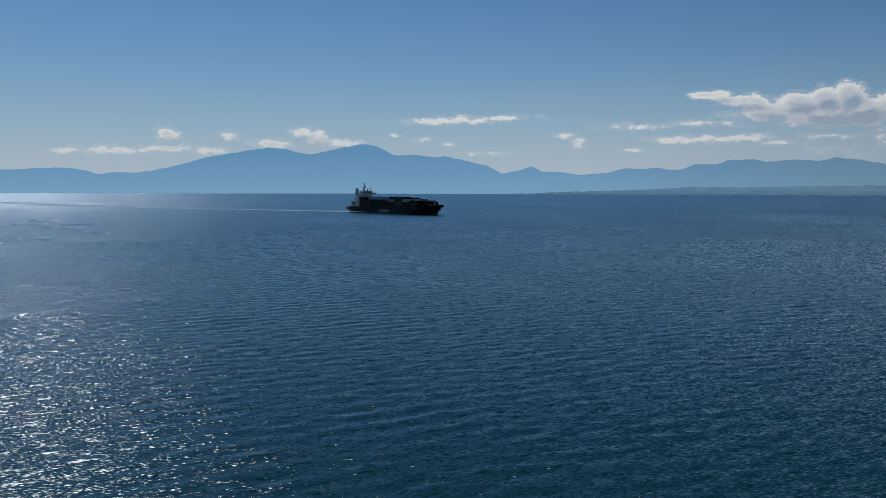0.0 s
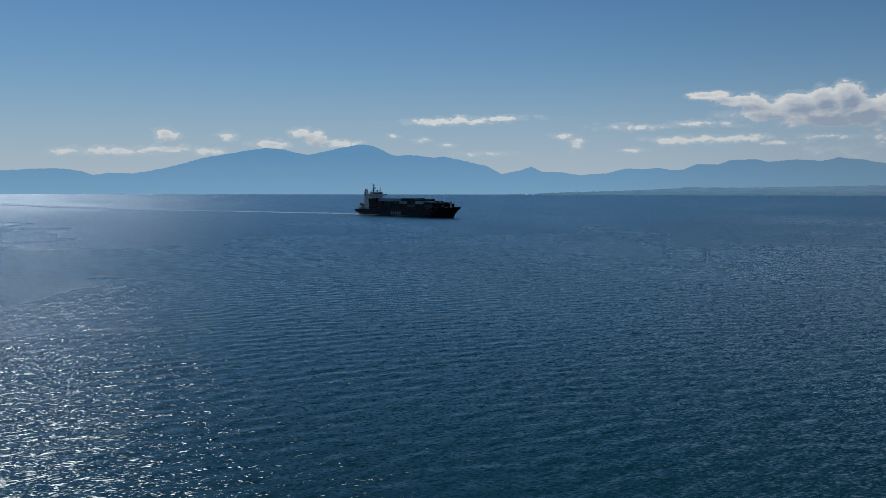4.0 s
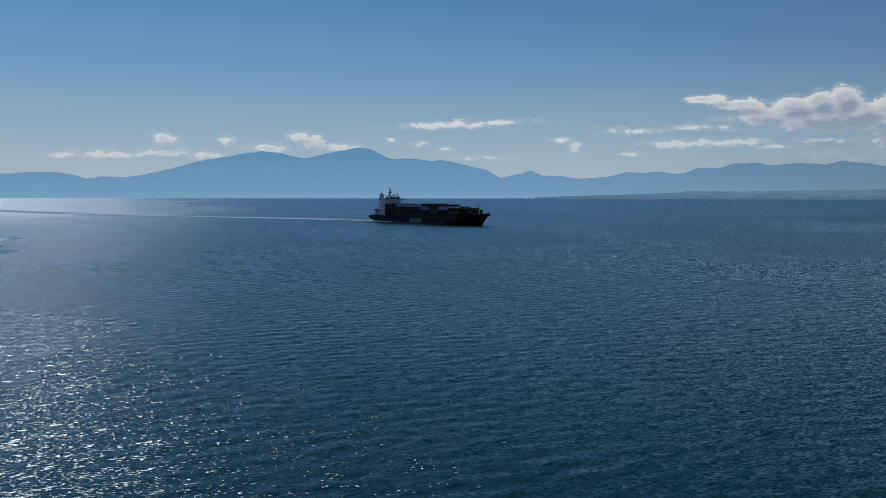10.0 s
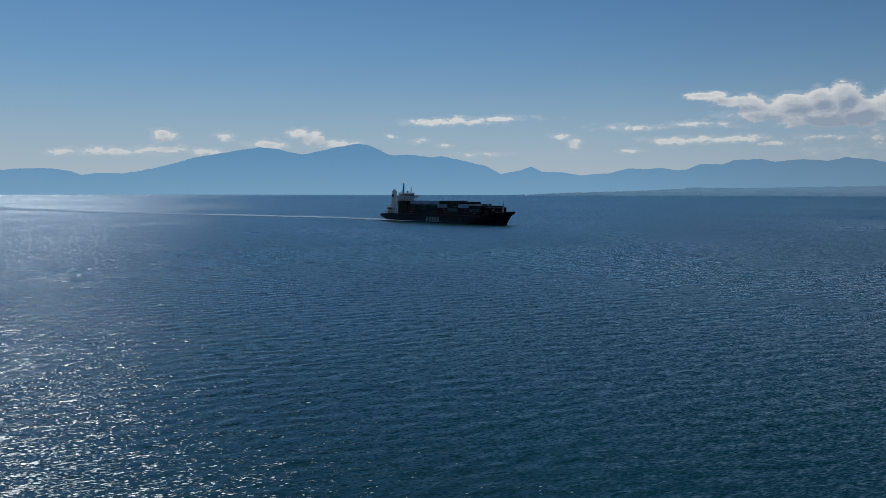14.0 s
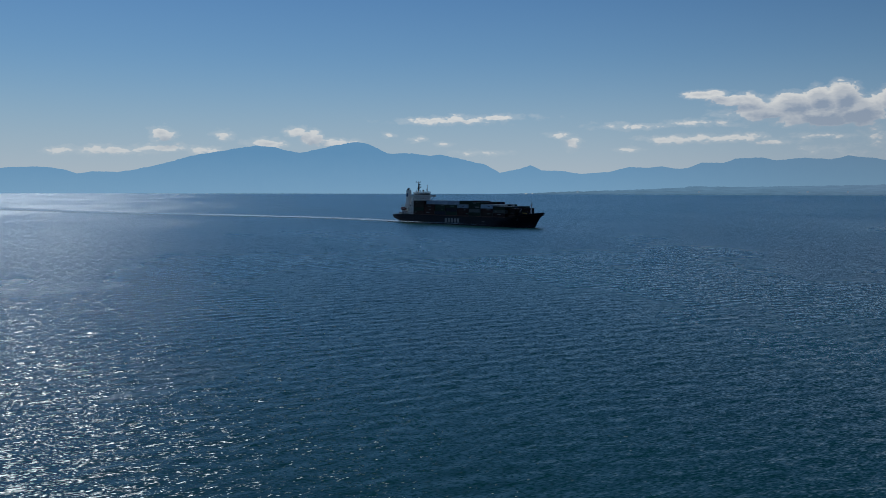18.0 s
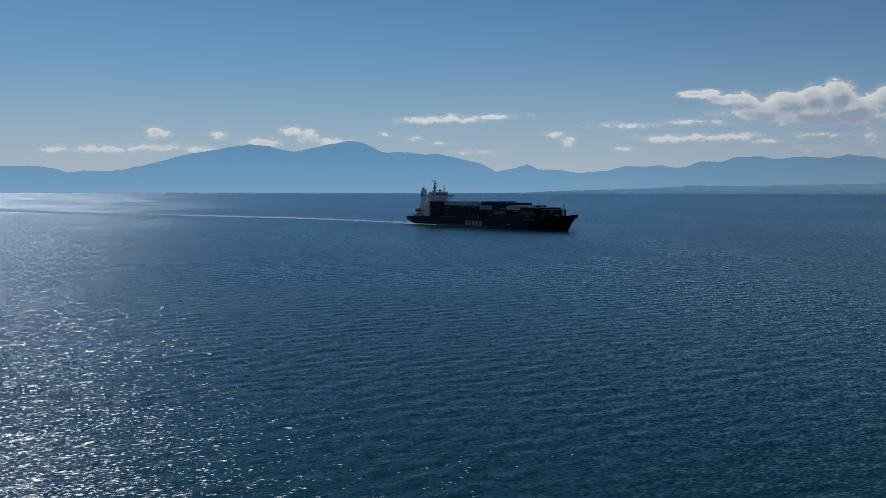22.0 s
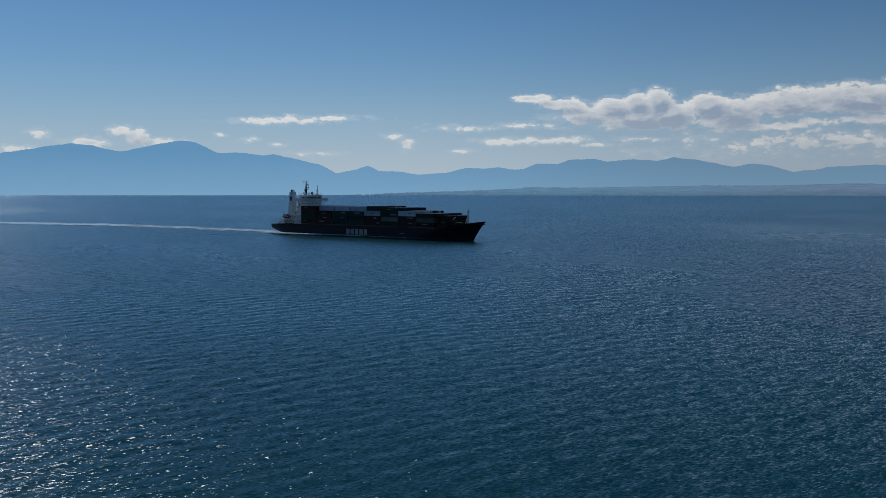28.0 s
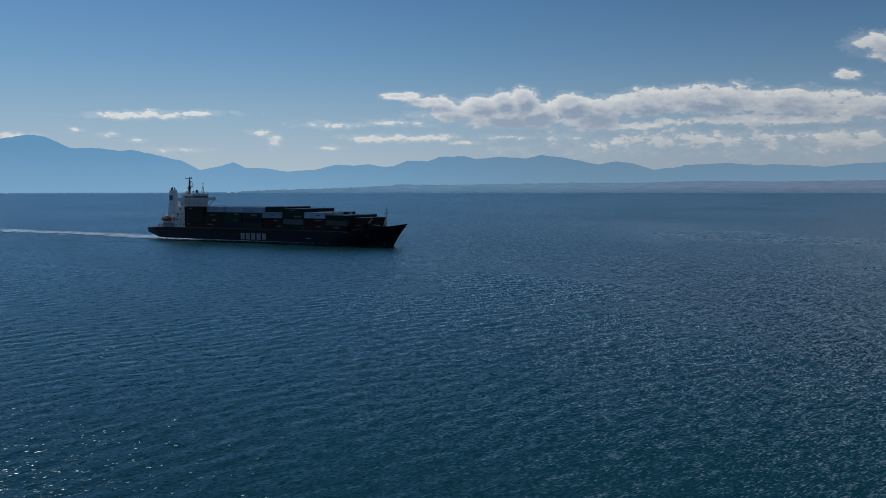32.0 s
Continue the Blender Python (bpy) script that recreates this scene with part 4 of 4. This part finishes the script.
for y in (-2.6, 2.6):
    bm = block(fresh(), aft(9.0), aft(6.8), y - 1.0, y + 1.0, fz, fz + 0.5)
    rod(bm, (aft(7.9), y - 1.1, fz + 1.0), (aft(7.9), y + 1.1, fz + 1.0), 0.6, seg=12)
    rod(bm, (aft(7.9), y - 0.1, fz + 1.0), (aft(7.9), y + 0.15, fz + 1.0), 0.85, seg=12)
    part("windlass", bm, GREY, ship, "grey anchor windlass")
bm = fresh()
block(bm, aft(15.6), aft(15.3), -8.0, 8.0, 6.8, 10.4)
part("breakwater", bm, HULL, ship, "dark breakwater before the stacks")
# small stores crane before the forward stack, its jib slanting up
bm = rod(fresh(), (aft(16.2), -5.0, 6.6), (aft(16.2), -5.0, 11.0), 0.3, 0.22, 8)
jib = part("crane_post", bm, GREY, ship, "grey post of the forward stores crane")
part("crane_jib", rod(fresh(), (aft(16.9), -5.1, 10.8), (aft(14.8), -5.0, 12.5), 0.28, 0.2, 6), WHITE, jib, "pale slanting crane jib")
bm = fresh()
rod(bm, (aft(14.6), -5.0, 9.9), (aft(11.6), -3.4, 9.6), 0.18, seg=6)
rod(bm, (aft(11.6), -3.4, 7.6), (aft(11.6), -3.4, 9.9), 0.14, seg=6)
part("stowed_derrick", bm, YELLOW, ship, "pale stowed derrick on the forecastle")
for a, y in ((12.5, -5.4), (12.5, 5.4), (5.0, -1.6), (5.0, 1.6)):
    bm = fresh()
    for d in (-0.5, 0.5):
        rod(bm, (aft(a) + d, y, fz - 0.3), (aft(a) + d, y, fz + 0.8), 0.22, 0.26, 8)
    part("bollard", bm, BLACK, ship, "black double bollard")

# ---- foam ----


def foam_strip(name, label, mat, parent, line, width, lift, seed, strength):
    """A ragged strip of foam along a line in ship space, thickest on its spine."""
    bm = fresh()
    fac = []
    prev = None
    for i, (x, y) in enumerate(line):
        w = width(i / (len(line) - 1))
        ring = []
        for k in (-1.0, -0.6, -0.2, 0.2, 0.6, 1.0):
            j = noise.noise(Vector((x * 0.05, k * 2 + seed, 1.0)))
            ring.append(bm.verts.new((x, y + w * (k + 0.25 * j * (1 - abs(k)) + 0.15 * j), lift * (1 - k * k) + 0.12)))
            fac.append((1 - abs(k)) * strength(i / (len(line) - 1)))
        if prev:
            for q in range(5):
                bm.faces.new((prev[q], ring[q], ring[q + 1], prev[q + 1]))
        prev = ring
    me = bpy.data.meshes.new(name)
    bm.normal_update()
    bm.to_mesh(me)
    bm.free()
    me.attributes.new("foam", "FLOAT", "POINT").data.foreach_set("value", fac)
    me.materials.append(mat)
    ob = new(name, me)
    ob.parent = parent
    return tagged(ob, label)


# the wake lies still on the water, bent where the ship has turned; places along it in the space of the ship at the start
WAKE_KNOTS = [(-60, 0), (-152, 0), (-200, -14), (-300, -45), (-400, -84), (-470, -105), (-600, -127), (-800, -142), (-1200, -165), (-3100, -270)]


def wake_side(a):
    """How far the wake lies to starboard, smoothed over its bends."""
    k = sorted(WAKE_KNOTS)
    return sum(float(np.interp(a + d, [p[0] for p in k], [p[1] for p in k])) for d in (-50, -25, 0, 25, 50)) / 5


def wake_spread(a):
    return max(0.0, -150 - a) / 2900


def wake_pieces(parent, places, seed):
    """The churned core and the two thin edges of a stretch of wake."""
    def thick(a):
        return 0.72 + 0.2 * min(1.0, wake_spread(a) / 0.05) - 0.20 * wake_spread(a) ** 0.5
    span = places[-1] - places[0]
    foam_strip("wake_core", "white churned water astern", WAKE_FOAM, parent, [(a, wake_side(a)) for a in places], lambda s: 19 + 30 * wake_spread(places[0] + s * span) ** 0.5, 0.10, seed, lambda s: thick(places[0] + s * span))
    for side in (-1, 1):
        foam_strip("wake_edge", "thin foam line at the wake's edge", WAKE_FOAM, parent, [(a, wake_side(a) + side * (13 + 0.02 * max(0.0, -152 - a) ** 0.93)) for a in places],
                   lambda s: 2.0 + 5 * wake_spread(places[0] + s * span) ** 0.5, 0.08, seed + side, lambda s: 0.60 - 0.3 * wake_spread(places[0] + s * span))


wake = tagged(new("wake"), "pale foamy wake trailing behind the ship", "wake", kind="stuff")
wake_pieces(wake, [-148 - 2900 * (i / 220) ** 1.5 for i in range(221)], 1.0)
# fresh stretches that the ship leaves behind one by one
STRETCH = 12.0
fresh_wake = []
for k in range(17):
    piece = tagged(new("wake_stretch"), "fresh white stretch of foamy wake", "wake", "stretches of fresh wake", kind="stuff")
    wake_pieces(piece, [-152 + STRETCH * (k + 1.1) - STRETCH * 1.2 * i / 8 for i in range(9)], 30.0 + k)
    fresh_wake.append(piece)
waterline = []
for i in range(138):
    x = aft(8.0) - i * 1.0
    waterline.append(x)
for side in (-1, 1):
    def out(x):
        d = (73.6 - x) / 145.1
        f = 1 - max(0.0, 1 - d / 0.24) ** 1.75
        g = 1 - max(0.0, 1 - (1 - d) / 0.14) ** 2.2 * 0.75
        return HALF * f * g
    foam_strip("side_wave", "broken white foam along the waterline", SIDE_FOAM, ship, [(x, side * (out(x) + 0.6 + 2.2 * max(0.0, (20 - x) / 90))) for x in waterline],
               lambda s: 1.3 + 2.2 * s, 1.0, 11.0 + side, lambda s: 0.12 + 0.62 * s ** 0.7)

# low smooth waves that spread from the quarters
WAVE_LINE = [(-30, 17), (-45, 25), (-70, 36), (-100, 45), (-150, 55), (-220, 66), (-300, 77)]
for side in (-1, 1):
    bm = fresh()
    prev = None
    for i in range(61):
        x = -30 - 3.0 * i
        y = float(np.interp(-x, [-p[0] for p in WAVE_LINE], [p[1] for p in WAVE_LINE])) + 0.5 * noise.noise(Vector((x * 0.06, side, 2.0)))
        tall = 0.42 * min(1, i / 12) * (1 - i / 61) * (0.85 + 0.3 * noise.noise(Vector((x * 0.05, side, 7.0))))
        ring = [bm.verts.new((x + 0.3 * k, side * (y + k), -0.45 + (tall + 0.25) * math.cos(k / 6.0 * math.pi / 2) ** 2)) for k in (-6.0, -4.5, -3.0, -1.5, 0.0, 1.5, 3.0, 4.5, 6.0)]
        if prev:
            for q in range(8):
                quad = (prev[q], ring[q], ring[q + 1], prev[q + 1])
                bm.faces.new(quad if side < 0 else quad[::-1])
        prev = ring
    bmesh.ops.recalc_face_normals(bm, faces=bm.faces[:])
    if sum(f.normal.z for f in bm.faces) < 0:
        bmesh.ops.reverse_faces(bm, faces=bm.faces[:])
    part("stern_wave", bm, SEA, ship, "low smooth wave spreading from the stern", smooth=True)

# ---- small things on the far shore ----


# hulls given haze as emission, which also keeps them white in their shade
BOAT_WHITE = far_land("hazy_white_boat", (0.42, 0.50, 0.56, 1), (0.48, 0.55, 0.60, 1), 6.0, (0.42, 0.50, 0.56, 1), (0.48, 0.55, 0.60, 1), (0.8, 0.8, 0.8), 0.4)


def far_boat(az, dist, length, label):
    p = bearing(az, dist)
    boat = tagged(new("motor_yacht"), label, "boat")
    boat.location = (p.x, p.y, 0)
    boat.rotation_euler = (0, 0, radians(-az))
    bm = fresh()
    w = length * 0.14
    ring = []
    for z, k in ((-0.3, 0.8), (length * 0.1, 1.0)):
        ring.append([bm.verts.new(q) for q in ((-length / 2 * k, -w * k, z), (length * 0.25, -w * k, z), (length / 2 * k, 0, z), (length * 0.25, w * k, z), (-length / 2 * k, w * k, z))])
    for i in range(5):
        bm.faces.new((ring[0][i], ring[0][(i + 1) % 5], ring[1][(i + 1) % 5], ring[1][i]))
    bm.faces.new(ring[1])
    part("hull", bm, BOAT_WHITE, boat)
    part("cabin", block(fresh(), -length * 0.3, length * 0.18, -w * 0.7, w * 0.7, length * 0.1, length * 0.22, 0.2, 0.85), BOAT_WHITE, boat)
    part("flybridge", block(fresh(), -length * 0.2, length * 0.05, -w * 0.5, w * 0.5, length * 0.22, length * 0.3, 0.1, 0.8), BOAT_WHITE, boat)


far_boat(5.45, 4480, 19.0, "small white motor yacht far off near the shore")
far_boat(5.85, 4500, 14.0, "small white motor yacht far off near the shore")


def far_house(az, dist, z, w, h):
    p = bearing(az, dist)
    house = tagged(new("shore_house"), "pale small house on the far shore", "house", group="houses on the far shore")
    house.location = (p.x, p.y, z)
    house.rotation_euler = (0, 0, radians(-az))
    part("wall", block(fresh(), -w / 2, w / 2, -4, 4, -4, h), HOUSE_WALL, house)
    bm = fresh()
    v = [bm.verts.new(q) for q in ((-w / 2 - 0.5, -4.5, h), (w / 2 + 0.5, -4.5, h), (w / 2 + 0.5, 4.5, h), (-w / 2 - 0.5, 4.5, h), (-w / 2 + 1, 0, h + 2.5), (w / 2 - 1, 0, h + 2.5))]
    for q in ((0, 1, 5, 4), (2, 3, 4, 5), (1, 2, 5), (3, 0, 4), (3, 2, 1, 0)):
        bm.faces.new([v[i] for i in q])
    part("roof", bm, HOUSE_ROOF, house)


# walls and roofs carry the haze as emission too
HOUSE_WALL = far_land("hazy_house_wall", (0.17, 0.265, 0.36, 1), (0.17, 0.265, 0.36, 1), 60.0, (0.14, 0.20, 0.29, 1), (0.14, 0.20, 0.29, 1), (0.6, 0.6, 0.58), 0.2)
HOUSE_ROOF = far_land("hazy_house_roof", (0.17, 0.23, 0.30, 1), (0.17, 0.23, 0.30, 1), 60.0, (0.13, 0.18, 0.25, 1), (0.13, 0.18, 0.25, 1), (0.3, 0.14, 0.1), 0.2)
hr = random.Random(3)
for i in range(10):
    az = hr.choice((hr.uniform(14.2, 16.4), hr.uniform(7, 45), hr.uniform(20, 45)))
    far_house(az, 4560 + hr.uniform(0, 10), 6.5 + hr.uniform(0, 5), hr.uniform(5, 10), hr.uniform(2.5, 4))


# ---- what moves ----
HEADING = -49.84
SPEED = 6.0


def motions():
    bow = Vector((-1.71, 906.07, 0))
    way = Vector((math.cos(radians(HEADING)), math.sin(radians(HEADING)), 0))

    def at(along, swing=0.0):
        p = bow + way * along
        return pose(p.x, p.y, 0, 0, 0, HEADING + swing)

    # the ship swings slowly to port
    rows = [(t, at(SPEED * t - MID, swing)) for t, swing in ((0.0, 0.0), (8.0, 0.1), (16.0, 0.5), (24.0, 1.0), (32.0, 1.9))]
    walk(ship, rows)
    walk(wake, [(0.0, at(0)), (32.0, at(0))])
    for k, piece in enumerate(fresh_wake):
        # carried under the stern until it is laid down
        laid = k * STRETCH / SPEED
        steps = [t for t in (0.0, laid * 0.5, laid - 0.2) if t < laid] + [laid, min(31.9, laid + 0.2), 32.0]
        walk(piece, [(t, at(min(0.0, SPEED * t - STRETCH * k))) for t in sorted(set(steps)) if t <= 32.0])
    for ob, place in CARGO:
        walk(ob, [(t, m @ Matrix.Translation(place)) for t, m in (rows[0], rows[2], rows[4])])


motions()
